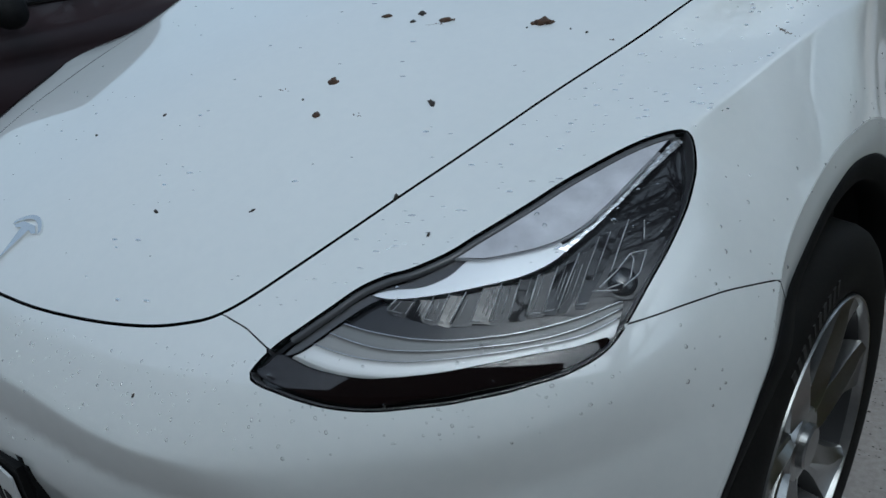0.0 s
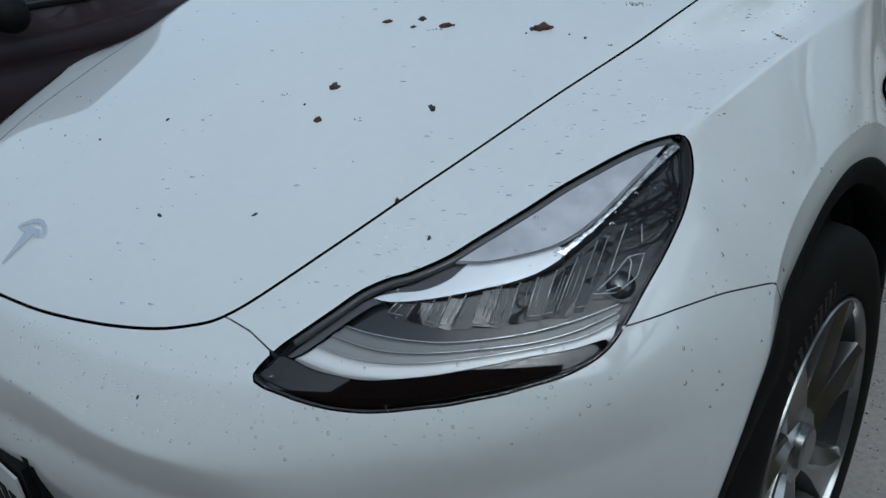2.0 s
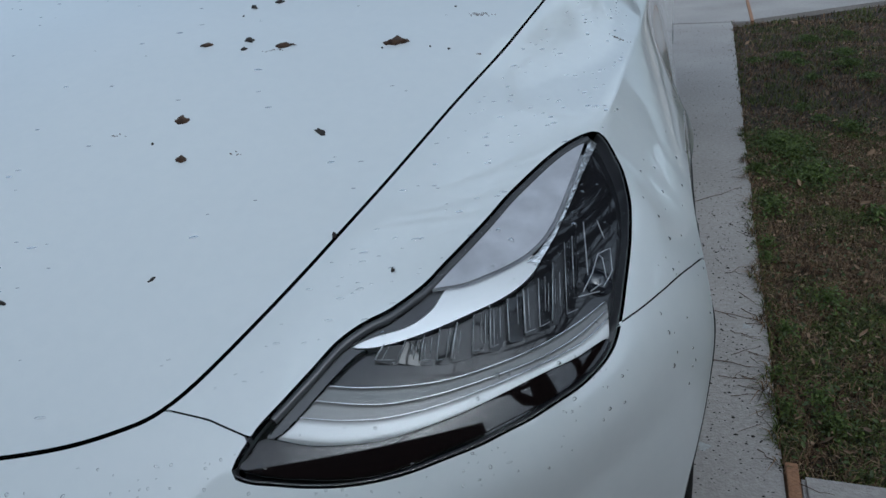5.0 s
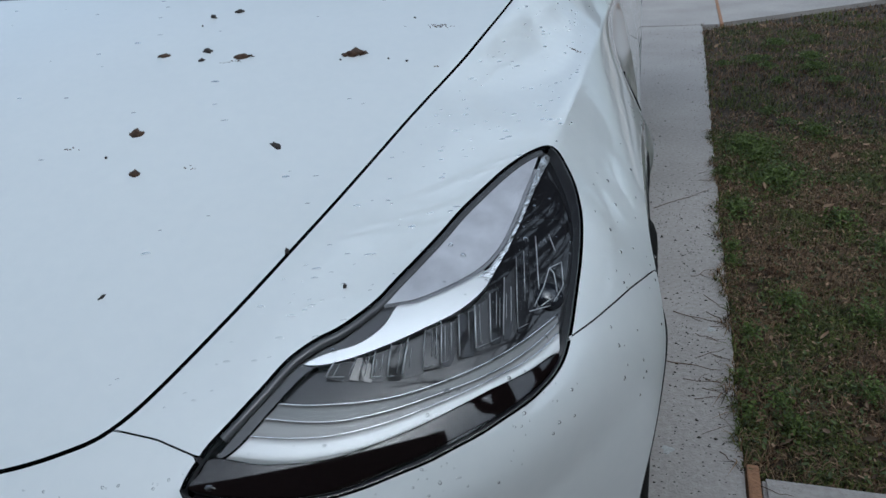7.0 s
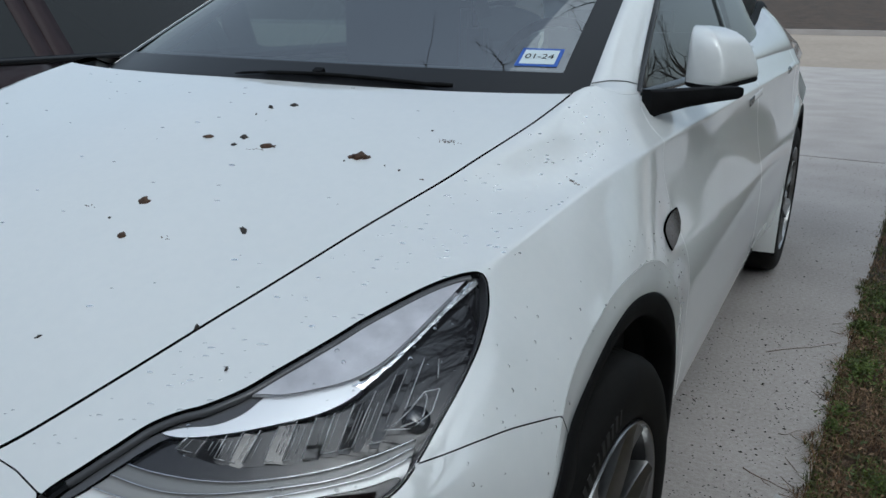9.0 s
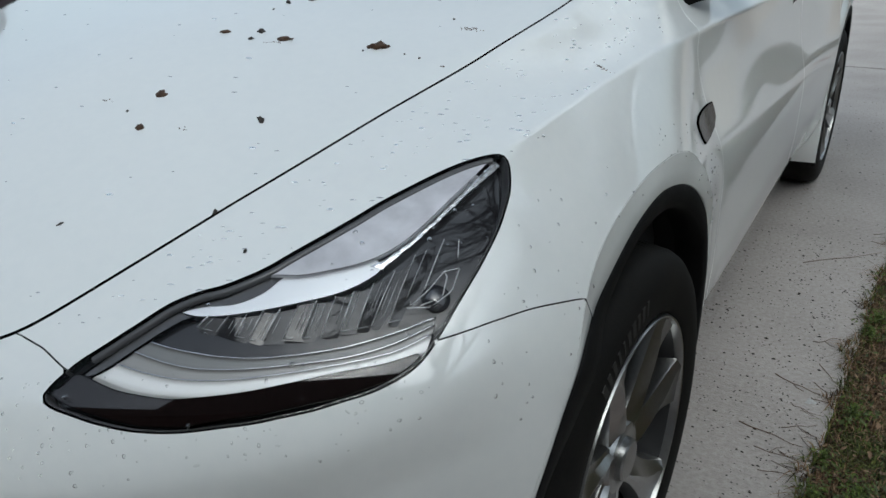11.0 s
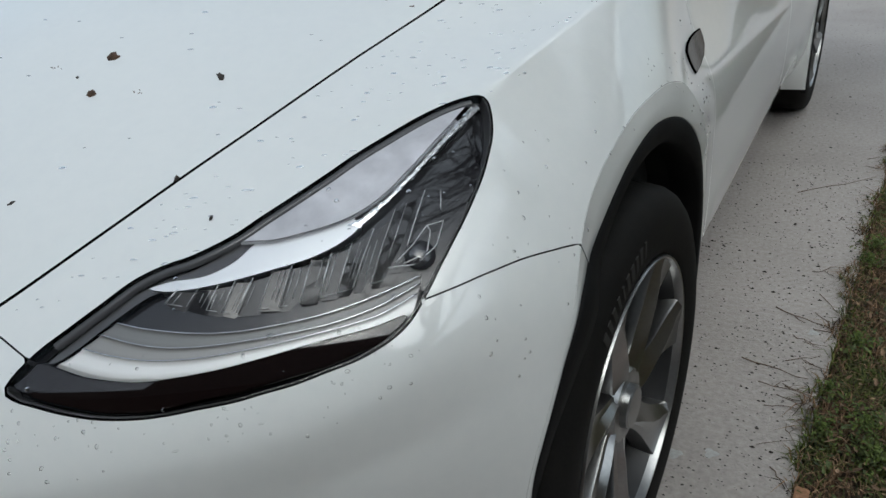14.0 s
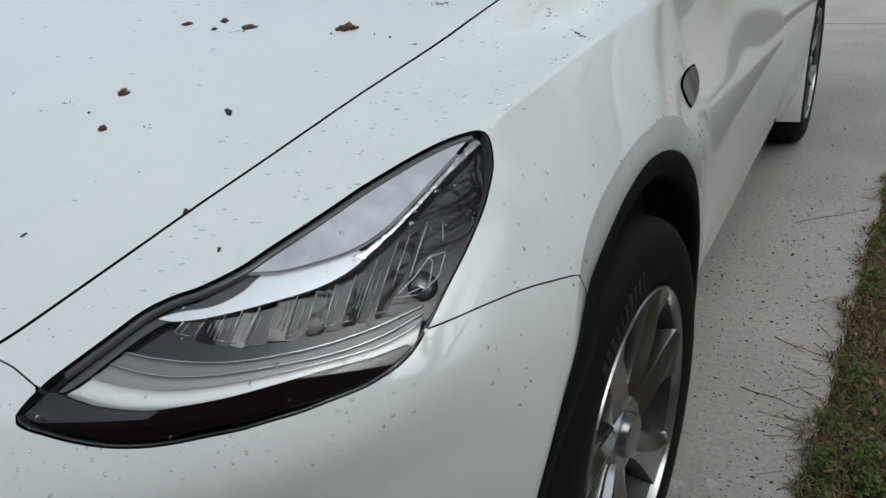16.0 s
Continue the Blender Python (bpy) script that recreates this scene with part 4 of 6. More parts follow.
# upper and lower ends of the reflector's ribs
RIBS = [((0.612, 0.327), (0.606, 0.314)), ((0.631, 0.337), (0.627, 0.320)), ((0.647, 0.347), (0.647, 0.326)), ((0.660, 0.358), (0.662, 0.331)), ((0.675, 0.367), (0.675, 0.337)), ((0.689, 0.380), (0.693, 0.349)),
        ((0.703, 0.393), (0.709, 0.359)), ((0.718, 0.406), (0.725, 0.371)), ((0.732, 0.420), (0.739, 0.384)), ((0.745, 0.437), (0.752, 0.395)), ((0.757, 0.460), (0.763, 0.406)), ((0.766, 0.487), (0.776, 0.418)), ((0.776, 0.515), (0.788, 0.430))]
FRAME_LINES = [[(0.790, 0.443), (0.797, 0.465), (0.801, 0.489), (0.813, 0.502)], [(0.801, 0.489), (0.806, 0.487), (0.812, 0.467), (0.797, 0.447)], [(0.813, 0.502), (0.817, 0.478), (0.809, 0.458)], [(0.783, 0.520), (0.793, 0.462)], [(0.797, 0.528), (0.806, 0.510)], [(0.786, 0.436), (0.806, 0.452)]]


def lamp_details(lamp, flip):
    s = np.array([-1 if flip else 1, 1, 1])
    rnd = random.Random(21)
    # pockets between the ribs, each tilted a little of its own
    for k, ((t0, l0), (t1, l1)) in enumerate(zip(RIBS, RIBS[1:])):
        t0, l0, t1, l1 = (np.array(q) for q in (t0, l0, t1, l1))
        da, db = rnd.uniform(0.009, 0.012), rnd.uniform(0.011, 0.015)
        uu, vv = (q.ravel()[:, None] for q in np.meshgrid(np.linspace(0, 1, 5), np.linspace(0, 1, 6), indexing="ij"))
        P = (on_top((t0 + (t1 - t0) * uu) * (1 - vv) + (l0 + (l1 - l0) * uu) * vv, (da + (db - da) * uu + 0.004 * vv)[:, 0]) * s).reshape(5, 6, 3)
        pocket = part("reflector_fin", grid_mesh("reflector_fin", P), (PRISM, BEZEL)[k % 2], lamp, "grey reflector pocket")
        # its thin ribs: a bright one on the edge, finer ones inside, and one along the foot
        bm = bmesh.new()
        tube(bm, [on_top([t0], 0.0085)[0] * s, on_top([(t0 + l0) / 2], 0.0095)[0] * s, on_top([l0], 0.0115)[0] * s], rnd.choice((0.0004, 0.0006, 0.0009)), 6)
        for u in ((0.3,), (0.45, 0.7), (0.2, 0.55), (0.6,))[k % 4]:
            a, b = t0 + (t1 - t0) * u, l0 + (l1 - l0) * u
            v0, v1 = rnd.uniform(0.0, 0.4), rnd.uniform(0.7, 1.0)
            tube(bm, [on_top([a + (b - a) * v0], 0.0095)[0] * s, on_top([a + (b - a) * v1], 0.0115)[0] * s], rnd.choice((0.00025, 0.0004)), 5)
        if k % 3 != 1:
            f = rnd.uniform(0.4, 0.9)
            tube(bm, [on_top([l0], 0.0115)[0] * s, on_top([l0 + (l1 - l0) * f], 0.0115)[0] * s], 0.00035, 5)
        part("fin_edge", bm, RIB_M, pocket, "thin bright rib")
    # projector: a dark domed glass in a thin bright frame
    c = on_top([(0.803, 0.468)], 0.016)[0]
    n = normals(c[None])[0]
    q = Vector(n).to_track_quat("Z", "Y").to_matrix()
    bm = bmesh.new()
    bmesh.ops.create_uvsphere(bm, u_segments=24, v_segments=12, radius=0.016)
    for v in bm.verts:
        v.co = Vector((c + np.array(q @ Vector((v.co.x, v.co.y, max(v.co.z, -0.2 * 0.016) * 0.55)))) * s)
    if flip:
        bmesh.ops.reverse_faces(bm, faces=bm.faces)
    proj = smooth(part("projector", bm, DARKLENS, lamp, "dark domed projector glass"))
    bm = bmesh.new()
    for line in FRAME_LINES:
        tube(bm, [p * s for p in on_top(evenly(np.array(line), 0.006), 0.0085)], 0.00055, 6)
    part("projector_frame", bm, RIB_M, proj, "thin bright frame lines")
    # faceted chrome strip beside the light guide
    a, b = (np.array([along(q, f) for f in np.linspace(0, 1, 46)]) for q in (STRIP_IN, STRIP_OUT))
    XY, D, F = [], [], []
    for k in range(45):
        e0, e1, cut_ = rnd.uniform(-0.0005, 0.0005), rnd.uniform(-0.0004, 0.0007), rnd.uniform(0.4, 0.6)
        for lo, hi, d0, d1 in ((0.0, cut_, 0.0082 + e0, 0.0075), (cut_, 1.0, 0.0075, 0.0082 + e1)):
            F.append(tuple(range(len(XY), len(XY) + 4)))
            XY += [a[k] + (b[k] - a[k]) * lo, a[k] + (b[k] - a[k]) * hi, a[k + 1] + (b[k + 1] - a[k + 1]) * hi, a[k + 1] + (b[k + 1] - a[k + 1]) * lo]
            D += [d0, d1, d1 + rnd.uniform(-0.0003, 0.0003), d0 + rnd.uniform(-0.0003, 0.0003)]
    V = (on_top(XY, np.array(D)) * s).tolist()
    me = bpy.data.meshes.new("blade_strip")
    me.from_pydata(V, [], F)
    part("blade_strip", me, STRIP_M, lamp, "faceted chrome strip")
    s = int(s[0])
    # the sweep: three terraced satin strips parted by thin bright ridges
    lines = [evenly(curve_through(q, 8), 0.004) for q in SWEEP_LINES]
    lines = [np.array([along(q, f) for f in np.linspace(0, 1, 70)]) for q in lines]
    # dark to bright from strip to strip paints the sweep's reflected gradient
    for k, (mt, lab) in enumerate(((SATIN_SHADED, "satin strip painted in its shaded tone"), (SATIN_HALF_LIT, "satin strip painted in its half-lit tone"), (SATIN_LIT, "satin strip painted in its lit tone"))):
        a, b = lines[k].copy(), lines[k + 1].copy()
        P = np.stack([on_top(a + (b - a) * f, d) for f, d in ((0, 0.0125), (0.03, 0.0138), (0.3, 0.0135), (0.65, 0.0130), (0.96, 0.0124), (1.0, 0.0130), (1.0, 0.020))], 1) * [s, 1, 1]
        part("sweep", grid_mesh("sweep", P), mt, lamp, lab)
        bm = bmesh.new()
        tube(bm, on_top(a, 0.0118) * [s, 1, 1], 0.0007, 6)
        part("sweep_ridge", bm, CHROME, lamp, "thin bright ridge")
    # border line of the light guide
    bm = bmesh.new()
    tube(bm, on_top(np.array([(x * 0.988 + 0.0085, y * 0.988 + 0.0045) for x, y in evenly(curve_through(IN_DRL[:8], 6), 0.01)]), 0.0062) * [s, 1, 1], 0.0007, 6)
    part("guide_border", bm, BEZEL, lamp, "thin dark border line")
    # toothed edge of the light guide
    edge = evenly(curve_through([IN_DRL[i] for i in (9, 10, 11, 12, 13, 14, 15, 16, 17, 18)], 6), 0.0022)
    P = on_top(edge, 0.0068) * [s, 1, 1]
    bm = bmesh.new()
    for a, b in zip(P, P[1:]):
        r = bmesh.ops.create_cube(bm, size=1.0)
        d = Vector(b - a)
        m = Matrix.Translation((a + b) / 2) @ d.to_track_quat("X", "Z").to_matrix().to_4x4()
        for v in r["verts"]:
            v.co = m @ Vector((v.co.x * 0.0010, v.co.y * 0.005, v.co.z * 0.002))
    tagged(part("guide_teeth", bm, FROST, lamp, "fine optic teeth"), kind="stuff")


for flip in (False, True):
    lamp_details(HL[flip], flip)

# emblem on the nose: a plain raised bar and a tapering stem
EMB = mat("emblem_silver", (0.80, 0.81, 0.82), 0.14, 1.0)
bm = bmesh.new()


def raised(bm, loop, h=0.0035):
    base = on_top(loop)
    vb = [bm.verts.new(p) for p in base.tolist()]
    vt = [bm.verts.new((p + normals(p[None])[0] * h).tolist()) for p in base]
    bm.faces.new(vt)
    for i in range(len(vb)):
        j = (i + 1) % len(vb)
        bm.faces.new((vb[i], vb[j], vt[j], vt[i]))
    bmesh.ops.recalc_face_normals(bm, faces=bm.faces)


raised(bm, [(x, 0.214 - 9.0 * x * x) for x in np.linspace(-0.042, 0.042, 9)] + [(x, 0.2075 - 9.0 * x * x) for x in np.linspace(0.042, -0.042, 9)])
raised(bm, [(-0.036, 0.192), (-0.018, 0.2005), (0.0, 0.2005), (0.018, 0.2005), (0.036, 0.192), (0.026, 0.189), (0.012, 0.192), (0.0, 0.143), (-0.012, 0.192), (-0.026, 0.189)])
part("emblem", bm, EMB, car, "small raised silver emblem")

# number plate with its black holder
bm = bmesh.new()
box(bm, (-0.178, 0.028, 0.375), (0.178, 0.075, 0.580), 0.010)
part("plate_holder", bm, BLACK, car, "black number plate holder")
plate = bmesh.new()
box(plate, (-0.152, 0.0215, 0.400), (0.152, 0.0250, 0.552), 0.001)
plate_ob = part("number_plate", plate, mat("plate_white", (0.62, 0.63, 0.62), 0.4, 0, 0.3), car, "white number plate with dark bars")
bm = bmesh.new()
for k in range(7):
    box(bm, (-0.128 + k * 0.037, 0.0200, 0.440), (-0.128 + k * 0.037 + 0.024, 0.0218, 0.505), 0.0005)
part("plate_bars", bm, BLACK, plate_ob, "dark bars")

# repeater camera on the fender
REP = np.array([(1.393, 0.8395), (1.352, 0.8418), (1.300, 0.8432), (1.247, 0.8430), (1.217, 0.8382), (1.211, 0.8275), (1.214, 0.8119), (1.226, 0.7984), (1.297, 0.7950), (1.357, 0.7982), (1.388, 0.8099), (1.396, 0.8248)])
panel("side_repeater", on_side(REP), REPEATER, car, 0.006, 0.0, -0.004, 0.012, "gloss black side camera cover", lip=0.002)

# door mirror
mir = new("door_mirror")
mir.parent = car
tagged(mir, "white door mirror on a black arm")
MIRROR_PLAN = [(0.806, 1.628), (0.815, 1.600), (0.848, 1.584), (0.884, 1.583), (0.898, 1.594), (0.914, 1.630), (0.934, 1.690), (0.944, 1.727), (0.932, 1.740), (0.868, 1.738), (0.812, 1.730), (0.803, 1.685)]
plan = curve_through(MIRROR_PLAN, 5, True)
levels = [(1.068, 0.95, 0.99), (1.070, 0.985, 1.0), (1.078, 1.0, 1.0), (1.100, 0.985, 0.98), (1.125, 0.93, 0.95), (1.148, 0.84, 0.90), (1.165, 0.735, 0.83), (1.178, 0.60, 0.72), (1.187, 0.42, 0.54), (1.1915, 0.22, 0.30), (1.1925, 0.02, 0.02)]
P = np.array([np.column_stack([0.818 + (plan[:, 0] - 0.818) * fx - 0.012 * (1 - fx), 1.690 + (plan[:, 1] - 1.690) * fy, np.full(len(plan), z) + 0.012 * (plan[:, 0] - 0.887) / 0.06 * (z < 1.09) * (plan[:, 0] > 0.887) + 0.006 * (0.887 - plan[:, 0]) / 0.08 * (z < 1.09) * (plan[:, 0] < 0.887)]) for z, fx, fy in levels])
part("mirror_housing", grid_mesh("mirror_housing", P, closed_v=True), PAINT, mir, "white mirror housing")
P = np.array([np.column_stack([0.818 + (plan[:, 0] - 0.818) * f, 1.690 + (plan[:, 1] - 1.690) * f, np.full(len(plan), z) + 0.012 * (plan[:, 0] - 0.887) / 0.06 * (plan[:, 0] > 0.887) + 0.006 * (0.887 - plan[:, 0]) / 0.08 * (plan[:, 0] < 0.887)]) for z, f in ((1.071, 0.985), (1.066, 1.0), (1.060, 0.98), (1.056, 0.8), (1.055, 0.02))])
part("mirror_lip", grid_mesh("mirror_lip", P, closed_v=True), BLACK, mir, "black lower edge of the mirror")
bm = bmesh.new()
arm_rows = []
for (x, y, z), hh, ww in (((0.782, 1.400, 1.043), 0.029, 0.016), ((0.800, 1.425, 1.046), 0.024, 0.018), ((0.835, 1.480, 1.051), 0.019, 0.020), ((0.882, 1.548, 1.055), 0.0155, 0.020), ((0.918, 1.600, 1.0565), 0.0135, 0.018), ((0.926, 1.611, 1.0565), 0.010, 0.014)):
    arm_rows.append([bm.verts.new((x + ww * 0.8 * cx_, y + ww * 0.6 * cx_ * -0.4, z + hh * cz_)) for cx_, cz_ in ((-0.9, -1), (0.5, -1), (0.75, -0.7), (0.8, 0.2), (0.7, 0.85), (0.4, 1), (-0.9, 1))])
for a, b in zip(arm_rows, arm_rows[1:]):
    for k in range(7):
        bm.faces.new((a[k], a[(k + 1) % 7], b[(k + 1) % 7], b[k]))
bm.faces.new(arm_rows[0][::-1]), bm.faces.new(arm_rows[-1])
bmesh.ops.recalc_face_normals(bm, faces=bm.faces)
arm = part("mirror_arm", bm, BLACK, mir, "black mirror arm")
smooth(arm)
arm.data.set_sharp_from_angle(angle=radians(40))
bm = bmesh.new()
box(bm, (0.812, 1.736, 1.078), (0.925, 1.742, 1.150), 0.002)
part("mirror_glass", bm, CHROME, mir, "mirror glass")

# door handles: flush bars with a dark recess before them
for y, z in ((2.42, 0.950), (3.36, 0.985)):
    for name, y0, y1, mt, lab in (("door_handle", y + 0.055, y + 0.22, PAINT, "flush white door handle"), ("handle_recess", y - 0.045, y + 0.05, GLOSSBLACK, "dark handle recess")):
        yy = np.linspace(y0, y1, 8)
        P = np.stack([np.column_stack([flank(yy, z + o + 0.06 * (yy - y)) + dx, yy, z + o + 0.06 * (yy - y)]) for o, dx in ((-0.013, -0.003), (-0.011, 0.0012), (0.0, 0.0018), (0.011, 0.0012), (0.013, -0.003))], 1)
        part(name, grid_mesh(name, P), mt, car, lab)

# sill trim under the doors
sy = np.linspace(1.36, 3.22, 30)
for s in (1, -1):
    P = np.stack([np.column_stack([s * (flank(sy, 0.25) + dx), sy, np.full(30, z)]) for dx, z in ((-0.02, 0.262), (-0.012, 0.245), (-0.02, 0.21), (-0.06, 0.18), (-0.2, 0.17))], 1)
    part("sill_trim", grid_mesh("sill_trim", P), BLACK, car, "black sill trim")

# wiper, inspection sticker and the dashboard behind the glass
bm = bmesh.new()
def wsp(x, sv, up=0.012):
    p = np.array(ws(x, sv))
    return Vector(p + np.array([0, -0.45, 0.89]) * up)


def hump(x):
    return math.sin(math.pi * min(max((x + 0.05) / 0.46, 0), 1)) ** 0.8


tube(bm, [wsp(x, 0.001 + 0.017 * hump(x), 0.006) for x in np.linspace(-0.05, 0.41, 24)], [0.0012] + [0.0030] * 22 + [0.0015], 6)
tube(bm, [wsp(x, -0.004 + 0.014 * hump(x), 0.010) for x in np.linspace(0.02, 0.46, 18)], [0.002] + [0.0045] * 15 + [0.006, 0.004], 8)
box(bm, (-0.5, -0.5, -0.5), (0.5, 0.5, 0.5), 0)
for v in bm.verts[-8:]:
    v.co = wsp(0.165 + v.co.x * 0.022, 0.019 + v.co.y * 0.012, 0.010 + v.co.z * 0.010)
part("wiper", bm, BLACK, car, "black wiper at rest")
for flip in (False, True):
    bm = bmesh.new()
    tube(bm, [Vector(q) for q in SEAM[flip]], 0.0013, 6)
    part("pillar_seam", bm, SEAL, car, "thin dark panel seam")
st = new("inspection_sticker")
st.parent = car
tagged(st, "blue-bordered windshield sticker reading 01 24")
blue = mat("sticker_blue", (0.03, 0.10, 0.42), 0.5)
pale_m = mat("sticker_pale", (0.62, 0.70, 0.72), 0.5)


def ws_quad(name, x0, x1, s0, s1, m, up, parent):
    P = np.array([[np.array(wsp(x, q, up)) for q in np.linspace(s0, s1, 4)] for x in np.linspace(x0, x1, 6)])
    return part(name, grid_mesh(name, P), m, parent)


ws_quad("border", 0.542, 0.620, 0.079, 0.141, blue, 0.0012, st)
ws_quad("face", 0.549, 0.613, 0.086, 0.134, pale_m, 0.0020, st)
cu = bpy.data.curves.new("digits", "FONT")
cu.body, cu.size, cu.align_x, cu.align_y = "01-24", 0.026, "CENTER", "CENTER"
tob = bpy.data.objects.new("digits", cu)
tme = bpy.data.meshes.new_from_object(tob)
bpy.data.objects.remove(tob)
c0, cx, cy = wsp(0.581, 0.110, 0.003), (wsp(0.63, 0.111) - wsp(0.56, 0.111)).normalized(), (wsp(0.595, 0.15) - wsp(0.595, 0.08)).normalized()
mm = Matrix((cx, cy, cx.cross(cy))).transposed().to_4x4()
mm.translation = c0
tme.transform(mm)
part("digits", tme, BLACK, st, "dark digits 01 24")
bm = bmesh.new()
tube(bm, [(x, 1.30 + 0.10 * abs(x), 1.045) for x in np.linspace(-0.66, 0.66, 9)], 0.06, 12)
box(bm, (-0.66, 1.34, 0.90), (0.66, 1.75, 1.055), 0.03)
part("dashboard", bm, mat("dash_dark", (0.075, 0.078, 0.08), 0.6, 0, 0, (0.10, 0.10, 0.10), 20), car, "dark dashboard")
bm = bmesh.new()
box(bm, (-0.20, 1.72, 1.06), (0.18, 1.735, 1.27), 0.008)
part("centre_screen", bm, GLOSSBLACK, car, "dark centre screen")
SEAT = mat("seat_pale", (0.45, 0.44, 0.43), 0.6, 0, 0, (0.38, 0.37, 0.36), 10)
for x in (-0.38, 0.38):
    bm = bmesh.new()
    box(bm, (x - 0.25, 2.42, 0.6), (x + 0.25, 2.60, 1.22), 0.07)
    box(bm, (x - 0.14, 2.48, 1.20), (x + 0.14, 2.60, 1.40), 0.05)
    part("front_seat", bm, SEAT, car, "pale seat with headrest")
bm = bmesh.new()
tr = [(0.38 + 0.18 * math.cos(a), 1.90 + 0.05 * math.sin(a), 1.02 + 0.17 * math.sin(a)) for a in np.linspace(0, 2 * math.pi, 25)]
tube(bm, tr, 0.014, 8, False)
part("steering_wheel", bm, BLACK, car, "dark steering wheel")

# raised maker's lettering on the tyre, as plain bars
MARK = mat("sidewall_grey", (0.030, 0.029, 0.028), 0.6, spec=0.2)
for k in range(10):
    bm = bmesh.new()
    a = radians(72 + 3.5 * k)
    for r0, r1, h in ((0.284, 0.310, (0.012, 0.009, 0.010, 0.007, 0.005, 0.010)[k % 6]),):
        r = bmesh.ops.create_cube(bm, size=1.0)
        for v in r["verts"]:
            rr, t = r0 + (v.co.z + 0.5) * (r1 - r0), v.co.y * h
            v.co = Vector((0.1075 + 0.0022 * v.co.x, -rr * math.cos(a) - t * math.sin(a), rr * math.sin(a) - t * math.cos(a)))
    part("sidewall_mark", bm, MARK, w0, "raised sidewall bar")


# ---- dirt, rain and twigs ----
def clump(bm, c, n, length, width, height, ang, seed):
    """An uneven crumb lying on a surface: a squashed, noisy ball."""
    rnd = random.Random(seed)
    r = bmesh.ops.create_icosphere(bm, subdivisions=2, radius=1.0)
    q = Vector(n).to_track_quat("Z", "Y").to_matrix().to_4x4() @ pose(0, 0, 0, 0, 0, ang)
    off = Vector((rnd.random() * 50, rnd.random() * 50, rnd.random() * 50))
    for v in r["verts"]:
        d = v.co.copy()
        k = 1 + 0.75 * noise.noise(d * 1.9 + off) + 0.3 * noise.noise(d * 5 + off)
        p = Vector((d.x * length / 2 * k, d.y * width / 2 * k, max(-0.2, d.z) * height * k))
        v.co = Vector(c) + q @ p


SPECKS = [(0.194, 0.786, 16, 8, 25), (0.260, 0.778, 9, 5, 0), (0.256, 0.807, 12, 8, 35), (0.318, 0.794, 22, 8, 5), (0.485, 0.819, 30, 15, 0), (0.201, 0.939, 7, 9, 60),
          (0.236, 0.964, 13, 7, 10), (0.264, 0.584, 16, 10, 15), (0.251, 0.532, 3, 3, 0), (0.304, 0.508, 11, 8, 50), (0.454, 0.588, 18, 5, -45), (0.531, 0.423, 5, 5, 0),
          (0.604, 0.394, 4, 4, 0), (0.362, 0.334, 9, 2, 50), (0.539, 0.811, 3, 2, 0), (0.568, 0.807, 4, 3, 0), (0.546, 0.945, 4, 3, 0), (0.217, 0.283, 6, 5, 70), (0.022, 0.435, 5, 4, 0),
          (0.389, 0.116, 3, 3, 0), (0.470, 0.800, 3, 3, 0), (-0.09, 0.37, 4, 3, 0), (0.200, 0.900, 3, 3, 0)]
GREY = mat("dark_crumb", (0.022, 0.019, 0.018), 0.85, 0, 0, (0.05, 0.038, 0.03), 300, 0.7, 600)
for i, (x, y, ln, wd, an) in enumerate(SPECKS):
    p = on_top([(x, y)])[0]
    n = normals(p[None])[0]
    bm = bmesh.new()
    big = ln > 20
    clump(bm, p, n, ln * 0.00098, wd * 0.00165, wd * 0.00040 + 0.0009, an, i)
    if ln >= 11 and ln != 18:
        clump(bm, p + np.array([0.4, 0.1, 0]) * ln * 0.0011, n, ln * 0.0005, wd * 0.0005, 0.002, an + 40, i + 90)
        clump(bm, p + np.array([-0.35, -0.15, 0]) * ln * 0.0011, n, ln * 0.0004, wd * 0.0006, 0.002, an - 30, i + 190)
    if big:
        tube(bm, [p + n * 0.002 + np.array(o) * 0.001 for o in ((10, 2, 0), (17, 0, 0), (20, -7, 0), (25, -8, 0))], [0.001, 0.0009, 0.0008, 0.0004], 5)
    ob = part("dirt_speck", bm, DIRT if ln in (30, 16, 11, 22) else GREY)
    smooth(ob)
    tagged(ob, "dark brown dirt crumb stuck on the white hood", "dirt", "dirt crumbs on the car")
# faint scattered dirt and the dry rust-coloured runs
for k, (cx_, cy_, nn, sp, sl) in enumerate(((0.589, 0.919, 42, 0.010, 0.0), (0.7955, 0.953, 34, 0.0060, 0.0), (0.613, 0.798, 8, 0.004, 0), (0.195, 0.541, 8, 0.005, 0), (0.31, 0.778, 14, 0.008, 1), (0.365, 0.53, 8, 0.006, 0))):
    rnd = random.Random(k + 5)
    bm = bmesh.new()
    for _ in range(nn):
        a, b = rnd.gauss(0, sp), rnd.gauss(0, sp * 0.28)
        p = on_top([(cx_ + a, cy_ + b + sl * a * 0.3)])[0]
        clump(bm, p, normals(p[None])[0], rnd.uniform(0.0012, 0.0032), rnd.uniform(0.001, 0.002), 0.0007, rnd.uniform(0, 180), _)
    ob = smooth(part("dirt_scatter", bm, DIRT))
    tagged(ob, "fine brown dirt scattered on white paint", "dirt", kind="stuff")

WATER = bpy.data.materials.new("rain_water")
WATER.use_nodes = True
wb = WATER.node_tree.nodes["Principled BSDF"]
wb.inputs["Transmission Weight"].default_value, wb.inputs["Roughness"].default_value, wb.inputs["IOR"].default_value = 1.0, 0.0, 1.33


